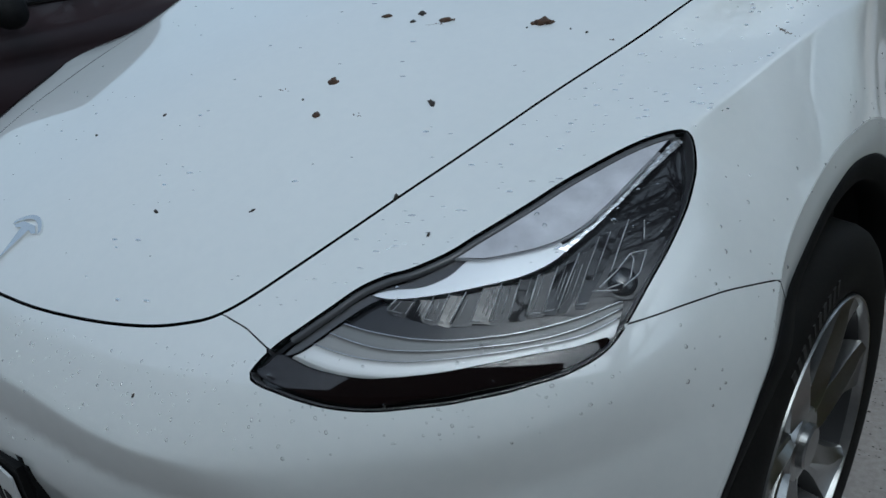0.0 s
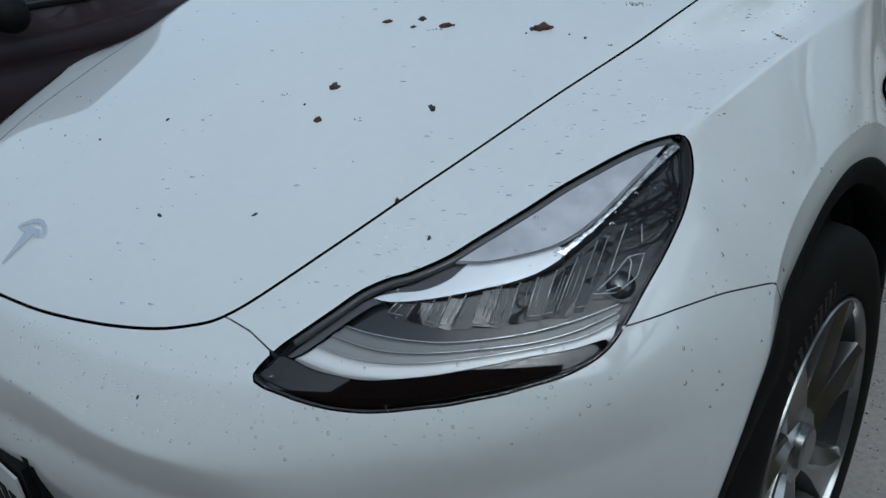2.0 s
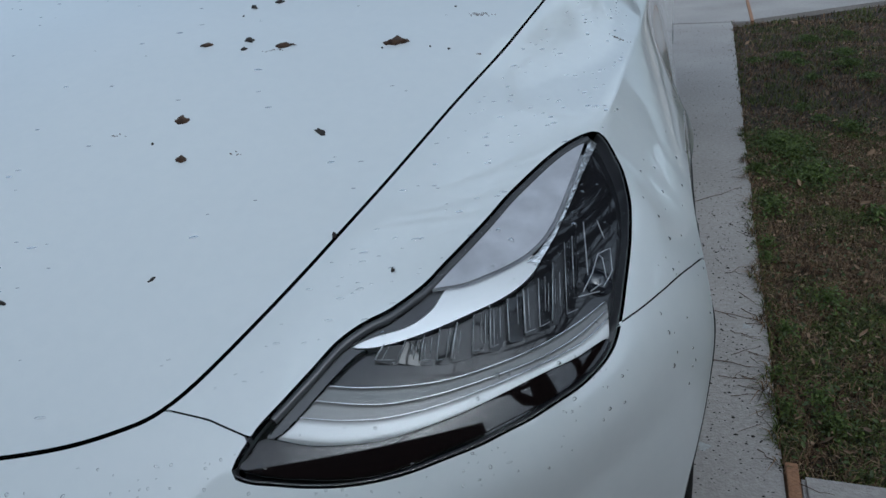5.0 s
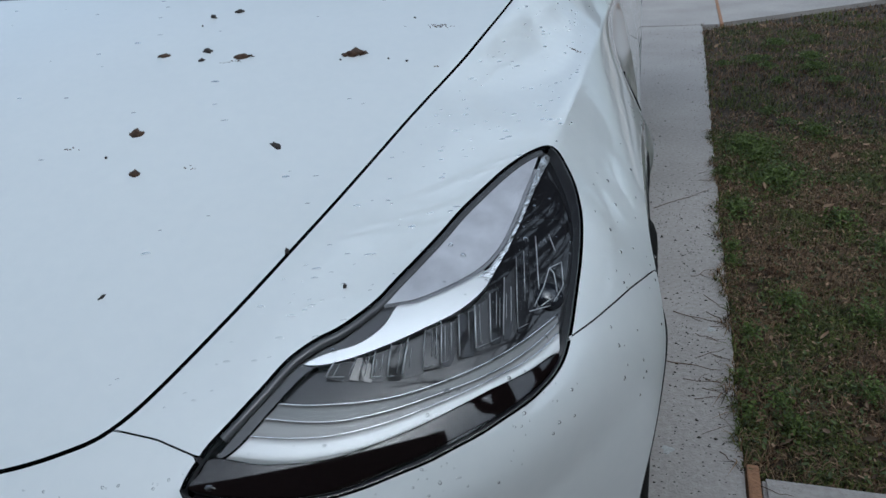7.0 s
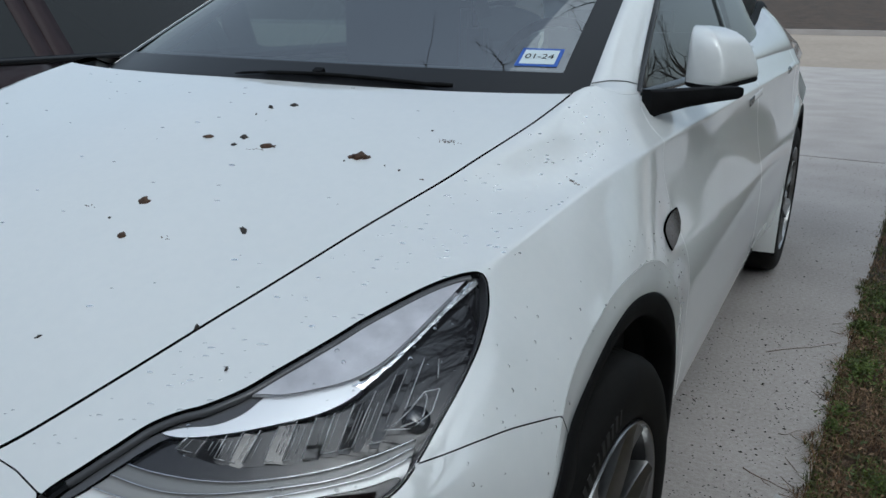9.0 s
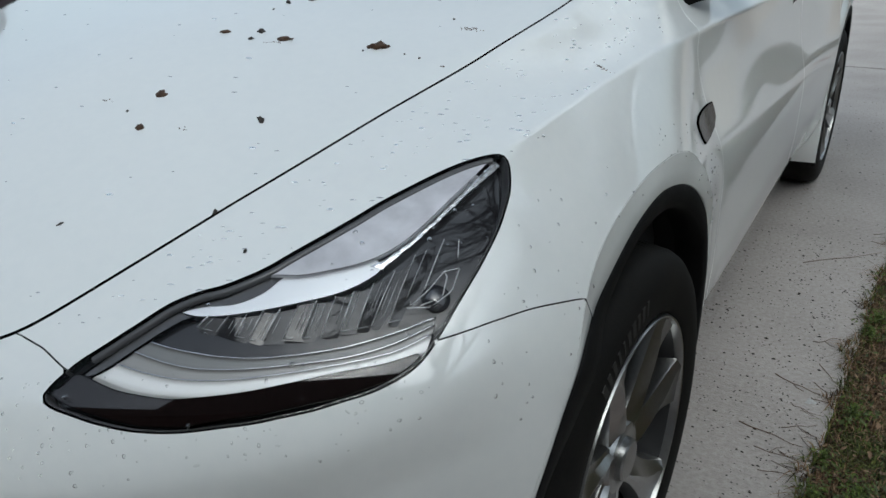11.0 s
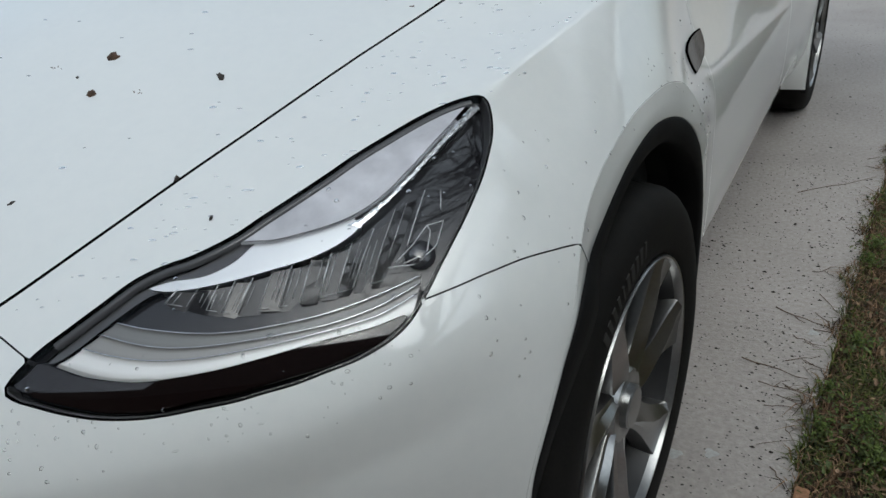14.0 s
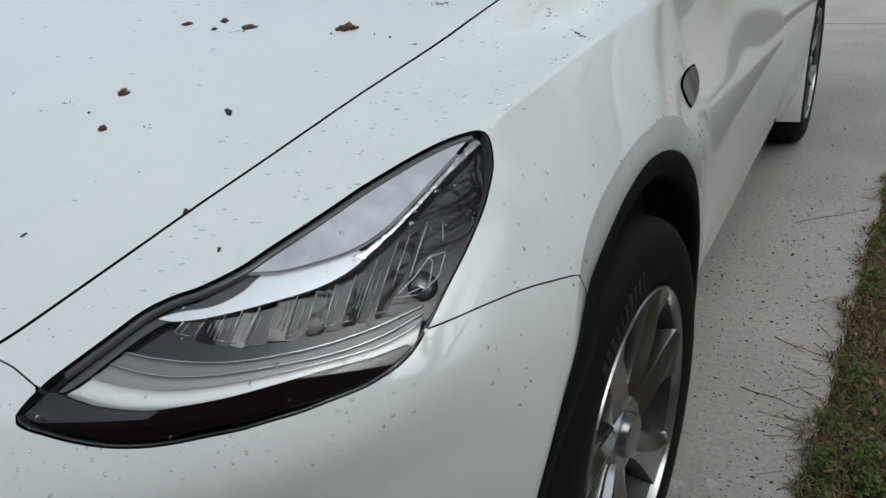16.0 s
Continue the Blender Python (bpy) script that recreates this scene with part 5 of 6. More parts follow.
def drops(name, pts, sizes, stretch, label, seed):
    """Domed drops on the skin; stretch draws them out along the fall line."""
    rnd = random.Random(seed)
    n, rings = 10, ((1.0, 0.0), (0.93, 0.30), (0.66, 0.62), (0.30, 0.80))
    N = normals(pts)
    V, Fc = [], []
    for p, nn, r in zip(pts, N, sizes):
        nv = Vector(nn)
        down = Vector((0, 0, -1)) - nv * Vector((0, 0, -1)).dot(nv)
        down = down.normalized() if down.length > 1e-3 else nv.orthogonal()
        sidev = nv.cross(down)
        b = len(V)
        ph = rnd.random() * 6

        for rr, h in rings:
            for k in range(n):
                a = 2 * math.pi * k / n
                w = r * rr * (1 + 0.16 * math.sin(2 * a + ph))
                q = Vector(p) + sidev * (w * math.cos(a) * (1 + stretch * 0.9)) + down * (w * math.sin(a) * (1.0 if stretch == 0 else 0.75)) + nv * (h * r * (0.75 if stretch == 0 else 0.22))
                V.append(q[:])
        V.append((Vector(p) + nv * r * (0.66 if stretch == 0 else 0.19))[:])
        for j in range(3):
            for k in range(n):
                k2 = (k + 1) % n
                Fc.append((b + j * n + k, b + j * n + k2, b + (j + 1) * n + k2, b + (j + 1) * n + k))
        for k in range(n):
            Fc.append((b + 3 * n + k, b + 3 * n + (k + 1) % n, b + 4 * n))
    me = bpy.data.meshes.new(name)
    me.from_pydata(V, [], Fc)
    me.polygons.foreach_set("use_smooth", [True] * len(me.polygons))
    return tagged(part(name, me, WATER), label, "raindrops", kind="stuff")


rs = np.random.RandomState(4)


def scatter(n, lo, hi, keep):
    p = np.column_stack([rs.uniform(lo[0], hi[0], n * 3), rs.uniform(lo[1], hi[1], n * 3)])
    return p[[bool(keep(*q)) for q in p]][:n]


fen = scatter(300, (0.44, 0.22), (0.84, 1.25), lambda x, y: x > along_hood[np.argmin(abs(along_hood[:, 1] - y)), 0] + 0.015 and x < 0.81)
fen = fen[~inside_loop(fen, lamp_full)]
drops("raindrops", on_top(fen), 0.0009 + 0.0018 * rs.rand(len(fen)) ** 2, 0.9, "flat raindrops on the white fender", 1)
hd = scatter(110, (-0.55, 0.16), (0.55, 1.1), lambda x, y: abs(x) < along_hood[np.argmin(abs(along_hood[:, 1] - max(y, 0.22))), 0] - 0.02 and rs.rand() < (1.0 if y < 0.5 else 0.45))
drops("raindrops", on_top(hd), 0.0008 + 0.0022 * rs.rand(len(hd)) ** 2, 1.3, "flat raindrops on the white hood", 2)
bu = scatter(520, (0.10, 0.03), (0.84, 0.40), lambda x, y: -0.03 + 0.41 * x * x + 0.1625 * x ** 6 + 0.035 < y < 0.10 + 0.41 * x * x + 0.1625 * x ** 6)
bu = bu[~inside_loop(bu, lamp_full)]
B3 = on_top(bu)
B3 = B3[(B3[:, 2] > 0.60)]
drops("raindrops", B3, 0.0007 + 0.0015 * rs.rand(len(B3)) ** 2.5, 0.0, "round raindrops on the white bumper", 3)
ln_ = scatter(110, (0.51, 0.19), (0.84, 0.65), lambda x, y: True)
ln_ = ln_[inside_loop(ln_, lamp_full)]
drops("raindrops", on_top(ln_), 0.0008 + 0.0026 * rs.rand(len(ln_)) ** 3, 0.0, "round raindrops on the headlight lens", 5)
sd = np.column_stack([rs.uniform(0.45, 1.35, 200), rs.uniform(0.62, 0.88, 200)])
sd = sd[np.hypot(sd[:, 0] - HUB[0], sd[:, 1] - HUB[1]) > 0.47]
S3 = on_side(sd)
drops("raindrops", S3, 0.0008 + 0.0016 * rs.rand(len(S3)) ** 2, 0.0, "tiny raindrops on the white fender side", 6)

# crumbs over the drive
rnd = random.Random(11)
bm_v, bm_f = [], []
for _ in range(3600):
    u = -abs(rnd.gauss(0, 0.40)) if rnd.random() < 0.6 else -rnd.uniform(0, 1.2)
    v = rnd.uniform(-0.5, 1.8) if rnd.random() < 0.6 else rnd.uniform(-0.5, 6.0)
    c = Vector(drive(u, v, 0.0005))
    r = rnd.uniform(0.0008, 0.0026) * (1.9 if rnd.random() < 0.10 else 1)
    a0, e = rnd.random() * 6, rnd.uniform(0.4, 1.0)
    b = len(bm_v)
    for k in range(5):
        a = a0 + 2 * math.pi * k / 5
        rr = r * rnd.uniform(0.7, 1.3)
        bm_v.append((c.x + rr * math.cos(a) * 1.3, c.y + rr * math.sin(a) * e, c.z))
    bm_v.append((c.x, c.y, c.z + r * 0.9))
    bm_f += [(b + k, b + (k + 1) % 5, b + 5) for k in range(5)]
me = bpy.data.meshes.new("drive_crumbs")
me.from_pydata(bm_v, [], bm_f)
tagged(part("drive_crumbs", me, GREY), "small dark seeds and crumbs strewn over concrete", "debris", kind="stuff")

# twigs lying over the edge of the grass
TWIGS = [((1.02, 1.86), (1.145, 1.80), 2.6), ((0.985, 1.585), (1.135, 1.555), 2.4), ((1.03, 1.50), (1.125, 1.50), 1.6), ((1.06, 1.42), (1.14, 1.435), 1.4), ((1.08, 1.62), (1.15, 1.66), 1.6),
         ((1.10, 1.22), (1.15, 1.165), 1.8), ((1.11, 1.37), (1.14, 1.30), 1.4), ((0.98, 2.70), (1.22, 2.92), 2.2), ((1.09, 2.10), (1.15, 2.16), 1.6), ((1.12, 1.98), (1.19, 1.86), 1.6), ((1.15, 2.45), (1.23, 2.36), 1.4),
         ((1.16, 1.13), (1.24, 1.09), 1.6), ((1.08, 1.74), (1.15, 1.70), 1.4), ((1.25, 2.3), (1.42, 2.5), 2.0), ((1.3, 1.4), (1.5, 1.33), 1.8)]
for k, (a, b, r) in enumerate(TWIGS):
    rnd = random.Random(k)
    bm = bmesh.new()
    on_grass = a[0] > 1.2
    pts = [Vector((a[0] + (b[0] - a[0]) * f + rnd.uniform(-.004, .004), a[1] + (b[1] - a[1]) * f + rnd.uniform(-.006, .006), (0.02 if on_grass else 0.0012) + r * 0.001 + 0.004 * f * rnd.random())) for f in np.linspace(0, 1, 6)]
    r = r * 0.62
    tube(bm, pts, [r * 0.001 * (1 - 0.1 * i) for i in range(6)], 6)
    if k % 2 == 0:
        q = pts[2]
        tube(bm, [q, q + Vector((0.012, 0.022 if k % 4 else -0.02, 0.002)), q + Vector((0.03, 0.035 if k % 4 else -0.03, 0.002))], [r * 0.0007, r * 0.0006, r * 0.0004], 5)
    tagged(part("twig", bm, TWIG), "thin dry brown twig at the edge of the concrete", "twig", "twigs by the drive")

# finer twigs and stalks along the edge
rnd = random.Random(77)
for k in range(22):
    u, v, a, ln = rnd.uniform(-0.09, 0.0), rnd.choice((rnd.uniform(0.02, 0.75), rnd.uniform(0.1, 2.2))), rnd.uniform(-0.9, 0.9), rnd.uniform(0.025, 0.085)
    bm = bmesh.new()
    r = rnd.uniform(0.0005, 0.0010)
    pts = [Vector(drive(u + ln * f * math.cos(a), v + ln * f * math.sin(a) + 0.004 * math.sin(3 * f + k), 0.0012 + r + 0.012 * max(0, f - 0.6) * rnd.random())) for f in np.linspace(0, 1, 5)]
    tube(bm, pts, [r, r, r * 0.9, r * 0.8, r * 0.6], 5)
    if k % 3 == 0:
        tube(bm, [pts[1], pts[1] + Vector((0.010, 0.012, 0.001)), pts[1] + Vector((0.022, 0.016, 0.002))], [r * 0.8, r * 0.7, r * 0.5], 5)
    tagged(part("twig", bm, TWIG), "thin dry brown twig at the edge of the concrete", "twig", "twigs by the drive")

# pale dried splashes on the concrete
SPLASH = mat("pale_splash", (0.48, 0.48, 0.48), 0.8, 0, 0, (0.33, 0.32, 0.31), 120)
for k, (x, y, r) in enumerate(((0.918, 1.185, 0.014), (0.986, 1.216, 0.013), (1.125, 1.77, 0.012))):
    bm = bmesh.new()
    vs = [bm.verts.new((x + r * (1 + 0.25 * math.sin(3 * a + k) + 0.12 * math.sin(7 * a)) * math.cos(a), y + r * 1.1 * (1 + 0.25 * math.sin(3 * a + k)) * math.sin(a), 0.0015)) for a in np.linspace(0, 2 * math.pi, 24, endpoint=False)]
    top = bm.verts.new((x, y, 0.003))
    for i in range(24):
        bm.faces.new((vs[i], vs[(i + 1) % 24], top))
    tagged(part("splash_mark", bm, SPLASH), "pale dried splash on the concrete", "stain", "splashes on the drive")


# ---- lawn ----
def blades(name, n, region, material, h0, h1, wid, label, seed, mask=None, lean=0.8, plot=None):
    r = np.random.RandomState(seed)
    u, v = r.uniform(region[0], region[1], n), r.uniform(region[2], region[3], n)
    keep = np.ones(n, bool)
    if mask is not None:
        f = np.array([0.7 * noise.noise(Vector((a * 2.3, b * 3.2, 3.0))) + 0.7 * noise.noise(Vector((a * 6, b * 9, 8.0))) + 0.5 * noise.noise(Vector((a * 19, b * 24, 5.0))) for a, b in zip(u, v)])
        keep = mask(f, r.rand(n))
    if plot is not None:
        keep &= inside_loop(np.array([drive(a, b)[:2] for a, b in zip(u, v)]), np.array(plot))
    u, v = u[keep], v[keep]
    n = len(u)
    x = 1.150 + u * math.cos(ANG) - v * math.sin(ANG)
    y = 1.19 + u * math.sin(ANG) + v * math.cos(ANG)
    creep = np.where(u < 0.10, np.array([max(0.0, noise.noise(Vector((3.0, b * 5, 1.0))) + 0.8 * noise.noise(Vector((7.0, b * 17, 1.0))) + 0.2) for b in v]) * 0.045, 0.0) * (region[2] < 3.0)
    x = x - creep                                # in places the lawn creeps over the edge of the concrete
    a = r.uniform(0, 2 * np.pi, n)
    h = r.uniform(h0, h1, n)
    ln = r.uniform(0.2, 1.0, n) * lean
    base = np.column_stack([x, y, np.where(u - creep < 0.004, -0.012, -0.035)])
    dx, dy = np.cos(a), np.sin(a)
    w = wid * r.uniform(0.6, 1.3, n)
    px, py = -dy * w, dx * w
    V = np.empty((n, 5, 3))
    V[:, 0] = base + np.column_stack([px, py, 0 * x])
    V[:, 1] = base - np.column_stack([px, py, 0 * x])
    mid = base + np.column_stack([dx * h * ln * 0.35, dy * h * ln * 0.35, h * 0.62])
    V[:, 2] = mid - np.column_stack([px, py, 0 * x]) * 0.8
    V[:, 3] = mid + np.column_stack([px, py, 0 * x]) * 0.8
    V[:, 4] = base + np.column_stack([dx * h * ln, dy * h * ln, h * (1 - 0.45 * ln)])
    i = np.arange(n)[:, None] * 5
    F = np.vstack([i + [0, 1, 2], i + [0, 2, 3], i + [3, 2, 4]])
    me = bpy.data.meshes.new(name)
    me.from_pydata(V.reshape(-1, 3).tolist(), [], F.tolist())
    return tagged(part(name, me, material), label, "grass", kind="stuff")


def vary(m, lo, hi):
    """Each blade differs a little in brightness."""
    n, l = m.node_tree.nodes, m.node_tree.links
    b = n["Principled BSDF"]
    src = b.inputs["Base Color"].links[0].from_socket
    g, r, hs = n.new("ShaderNodeNewGeometry"), n.new("ShaderNodeMapRange"), n.new("ShaderNodeHueSaturation")
    r.inputs[3].default_value, r.inputs[4].default_value = lo, hi
    l.new(g.outputs["Random Per Island"], r.inputs[0]), l.new(r.outputs[0], hs.inputs["Value"]), l.new(src, hs.inputs["Color"])
    l.new(hs.outputs[0], b.inputs["Base Color"])


vary(GRASS, 0.2, 1.35)
vary(STRAW, 0.1, 1.45)
NEAR, FAR = (0.0, 1.3, -0.02, 2.6), (0.0, 4.5, 2.4, 6.0)
green = lambda f, q: q < np.clip(0.20 + 2.2 * f, 0.03, 1)
dry = lambda f, q: q < np.clip(0.46 - 1.1 * f, 0.08, 1)
blades("grass", 120000, NEAR, GRASS, 0.022, 0.046, 0.0018, "short green grass tufts in a patchy lawn", 1, green, 1.5)
blades("dry_grass", 110000, NEAR, STRAW, 0.022, 0.050, 0.0015, "dry straw-coloured grass in a patchy lawn", 2, dry, 2.0)
blades("grass", 80000, FAR, GRASS, 0.022, 0.048, 0.0026, "short green grass tufts in a patchy lawn", 3, green, 1.6)
blades("dry_grass", 60000, FAR, STRAW, 0.022, 0.045, 0.0022, "dry straw-coloured grass in a patchy lawn", 4, dry, 2.0)
blades("grass", 30000, (1.3, 4.5, -0.02, 2.4), GRASS, 0.022, 0.048, 0.0022, "short green grass tufts in a patchy lawn", 5, green, 1.6)
blades("dry_grass", 26000, (1.3, 4.5, -0.02, 2.4), STRAW, 0.022, 0.045, 0.0020, "dry straw-coloured grass in a patchy lawn", 6, dry, 2.0)
WEDGE = [(1.55, 7.0), (7.5, 10.75), (7.5, 6.6)]
blades("grass", 34000, (0.0, 6.2, 5.6, 9.6), GRASS, 0.03, 0.055, 0.005, "short green grass beside the crossing path", 17, green, 1.4, WEDGE)
blades("dry_grass", 26000, (0.0, 6.2, 5.6, 9.6), STRAW, 0.03, 0.05, 0.005, "dry grass beside the crossing path", 18, dry, 1.8, WEDGE)

PLOT = [(1.72, 9.75), (2.6, 10.35), (5.5, 12.25), (5.5, 14.95), (4.5, 14.5), (2.95, 13.3), (2.35, 12.55), (1.86, 11.4), (1.76, 10.4)]
blades("grass", 30000, (0.0, 5.0, 8.0, 14.0), GRASS, 0.05, 0.09, 0.006, "short green grass on a strip by the street", 15, green, 0.8, PLOT)
blades("dry_grass", 22000, (0.0, 5.0, 8.0, 14.0), STRAW, 0.04, 0.07, 0.006, "dry grass on a strip by the street", 16, dry, 1.4, PLOT)

# broad weed leaves and dead leaves
def leaves(name, n, material, size, region, label, seed, tilt, z0, mask):
    r = np.random.RandomState(seed)
    V, F = [], []
    for _ in range(n):
        u, v = r.uniform(region[0], region[1]), r.uniform(region[2], region[3])
        f = noise.noise(Vector((u * 2.3, v * 2.3, 3.0)))
        if not mask(f, r.rand()):
            continue
        c = Vector(drive(u, v, z0 + 0.02 * r.rand()))
        m = Matrix.Translation(c) @ Euler((r.uniform(-tilt, tilt), r.uniform(-tilt, tilt), r.uniform(0, 6.3))).to_matrix().to_4x4()
        s = size * r.uniform(0.5, 1.3)
        b = len(V)
        for px, py, pz in ((-1, 0, 0), (-0.35, 0.42, 0.12), (0.35, 0.38, 0.1), (1, 0, 0.15), (0.35, -0.38, 0.1), (-0.35, -0.42, 0.12), (0, 0, -0.02)):
            V.append((m @ Vector((px * s, py * s, pz * s)))[:])
        F += [(b + k, b + (k + 1) % 6, b + 6) for k in range(6)]
    me = bpy.data.meshes.new(name)
    me.from_pydata(V, [], F)
    return tagged(part(name, me, material), label, "leaves", kind="stuff")


WEED = mat("weed_leaf", (0.046, 0.068, 0.014), 0.6, 0, 0, (0.085, 0.105, 0.026), 30)
DEAD = mat("dead_leaf", (0.17, 0.095, 0.05), 0.8, 0, 0, (0.28, 0.19, 0.12), 30)
vary(WEED, 0.5, 1.4)
vary(DEAD, 0.4, 1.5)
leaves("weeds", 9000, WEED, 0.008, (0.0, 1.6, -0.02, 2.8), "small green weed leaves in the lawn", 7, 0.7, 0.0, lambda f, q: q < 0.25 + 1.2 * f)
leaves("dead_leaves", 900, DEAD, 0.018, (0.01, 3.5, -0.02, 6.0), "scattered brown dead leaves on the lawn", 8, 0.8, -0.005, lambda f, q: q < 0.7)
leaves("dead_leaves", 5000, DEAD, 0.008, (0.01, 1.5, -0.02, 3.0), "scattered brown leaf scraps on the lawn", 9, 0.8, -0.01, lambda f, q: q < 0.8)


# thick green weed clumps, some hanging over the edge of the concrete
FRESH = mat("fresh_weed", (0.060, 0.094, 0.013), 0.6, 0, 0, (0.115, 0.150, 0.028), 40)
vary(FRESH, 0.35, 1.5)
more = np.random.RandomState(31)
MORE_WEEDS = [(more.uniform(0.05, 1.7), more.uniform(0.8, 5.2), more.uniform(0.05, 0.13)) for _ in range(48)]
for k, (u0, v0, r0) in enumerate(MORE_WEEDS + list(((0.045, 0.57, 0.075), (0.015, 0.34, 0.045), (0.022, 0.19, 0.055), (0.10, 0.25, 0.08), (0.18, 0.77, 0.10), (0.39, 0.72, 0.09), (0.13, 0.15, 0.06), (0.32, 0.32, 0.08),
                                  (0.03, 1.15, 0.08), (0.02, 1.04, 0.05), (0.24, 1.90, 0.20), (0.06, 1.52, 0.11), (0.16, 2.35, 0.20), (0.55, 1.2, 0.12), (0.03, 1.95, 0.07), (0.62, 0.45, 0.10)))):
    r = np.random.RandomState(100 + k)
    big = 1.5 if v0 > 1.4 else 1.0
    V, F = [], []
    for _ in range(int(26000 * r0 ** 1.6)):
        a, q = r.uniform(0, 6.283), abs(r.normal(0, 0.55)) * r0
        hgt = 0.036 * max(0.15, 1 - (q / (1.5 * r0)) ** 2) * r.uniform(0.35, 1.1)
        c = Vector(drive(u0 + q * math.cos(a) * 0.8, v0 + q * math.sin(a) * 1.2, hgt - 0.012))
        m = Matrix.Translation(c) @ Euler((r.uniform(-0.8, 0.8), r.uniform(-0.8, 0.8), r.uniform(0, 6.3))).to_matrix().to_4x4()
        sz, w = r.uniform(0.0025, 0.0065) * big, r.uniform(0.3, 0.6)
        b = len(V)
        for px, py, pz in ((-1, 0, -0.2), (-0.3, w, 0.1), (0.5, w * 0.8, 0.1), (1, 0, -0.1), (0.5, -w * 0.8, 0.1), (-0.3, -w, 0.1)):
            V.append((m @ Vector((px * sz, py * sz, pz * sz)))[:])
        F += [(b, b + 1, b + 2, b + 3), (b, b + 3, b + 4, b + 5)]
    me = bpy.data.meshes.new("weed_clump")
    me.from_pydata(V, [], F)
    tagged(part("weed_clump", me, FRESH), "dense green weed clump at the edge of the lawn", "weed", kind="stuff")


# ---- bare trees ----
BARK = mat("bark", (0.055, 0.042, 0.034), 0.95, 0, 0, (0.10, 0.08, 0.065), 6, 0.8, 30)


def bare_tree(name, seed, height=8.0, levels=4):
    rnd = random.Random(seed)
    t = tagged(new(name), "leafless winter tree with dark bark", "tree")
    trunk, crown = bmesh.new(), bmesh.new()

    def grow(bm, p, d, length, r, level):
        pts, rad = [p], [r]
        n = 5
        for i in range(n):
            d = (d + Vector((rnd.uniform(-1, 1), rnd.uniform(-1, 1), rnd.uniform(-0.4, 0.8))) * (0.10 + 0.05 * level)).normalized()
            p = p + d * length / n
            pts.append(p)
            rad.append(r * (1 - 0.55 * (i + 1) / n))
        tube(bm, pts, rad, 8 if level == 0 else 5 if level < 3 else 4, False)
        if level >= levels:
            return
        for k in range(6 if level == 0 else 4 if level < 3 else 3):
            i = rnd.randint(2, n)
            side = d.orthogonal().normalized()
            side.rotate(Matrix.Rotation(rnd.uniform(0, 6.3), 3, d))
            nd = (d * rnd.uniform(0.4, 0.9) + side * rnd.uniform(0.6, 1.0) + Vector((0, 0, 0.25))).normalized()
            grow(crown, pts[i], nd, length * rnd.uniform(0.45, 0.72), rad[i] * 0.62, level + 1)

    grow(trunk, Vector((0, 0, -0.2)), Vector((0, 0, 1)), height * 0.42, height * 0.022, 0)
    part("trunk", trunk, BARK, t)
    part("branches", crown, BARK, t, "bare forking branches")
    return t


def spreading_tree(seed, limbs):
    """An old tree whose heavy limbs (azimuth, rise and length) reach out over the drive."""
    rnd = random.Random(seed)
    t = tagged(new("tree"), "leafless old tree with heavy limbs spreading over the drive", "tree")
    bm = bmesh.new()
    tube(bm, [(0, 0, -0.2), (0.02, 0.01, 0.3), (0.0, 0.04, 1.1), (-0.03, 0.05, 2.0), (-0.02, 0.02, 2.7)], [0.34, 0.25, 0.21, 0.20, 0.15], 12, False)
    part("trunk", bm, BARK, t)
    for az, rise, length in limbs:
        bm = bmesh.new()

        def grow(p, d, length, r, level):
            pts, rad = [p], [r]
            n = 7 if level == 0 else 5
            for i in range(n):
                d = (d + Vector((rnd.uniform(-1, 1), rnd.uniform(-1, 1), rnd.uniform(-0.6, 0.9))) * (0.13 + 0.04 * level)).normalized()
                p = p + d * length / n
                pts.append(p)
                rad.append(r * (1 - 0.62 * (i + 1) / n))
            tube(bm, pts, rad, 7 if level == 0 else 5 if level < 3 else 3, False)
            if level >= 4:
                return
            for k in range((5, 4, 3, 2)[level]):
                i = rnd.randint(1 if level else 2, n)
                side = d.orthogonal().normalized()
                side.rotate(Matrix.Rotation(rnd.uniform(0, 6.3), 3, d))
                nd = (d * rnd.uniform(0.5, 0.9) + side * rnd.uniform(0.5, 0.9) + Vector((0, 0, 0.15))).normalized()
                grow(pts[i], nd, length * rnd.uniform(0.42, 0.66), rad[i] * 0.60, level + 1)

        a, e = radians(az), radians(rise)
        grow(Vector((0, 0, rnd.uniform(1.9, 2.6))), Vector((math.cos(a) * math.cos(e), math.sin(a) * math.cos(e), math.sin(e))), length, 0.15, 0)
        part("limb", bm, BARK, t, "heavy forking limb")
    return t


old_tree = spreading_tree(5, ((232, 48, 4.8), (226, 60, 5.4), (248, 53, 5.2), (215, 40, 4.4), (205, 62, 4.4), (262, 40, 4.2), (150, 55, 4.0), (300, 60, 4.0), (60, 50, 3.6), (240, 74, 4.8)))
old_tree.matrix_basis = pose(3.1, 3.5, 0)
# trees added out of view: their branches dim the sky beside the car
for x, y, turn in ((7.6, 6.4, 70), (6.3, 10.6, 190), (10.5, 9.5, 310), (8.8, 3.0, 140)):
    tagged(copy_thing(old_tree, pose(x, y, 0, 0, 0, turn)), "leafless old tree added out of view to dim the low sky")
tree = bare_tree("tree", 3, 9.0)
tree.matrix_basis = pose(6.2, 7.2, 0)
near_tree = bare_tree("tree", 12, 9.5, 5)
near_tree.matrix_basis = pose(2.9, -0.65, 0, 0, 0, 200)
copy_thing(tree, pose(8.5, 1.5, 0, 0, 0, 160))
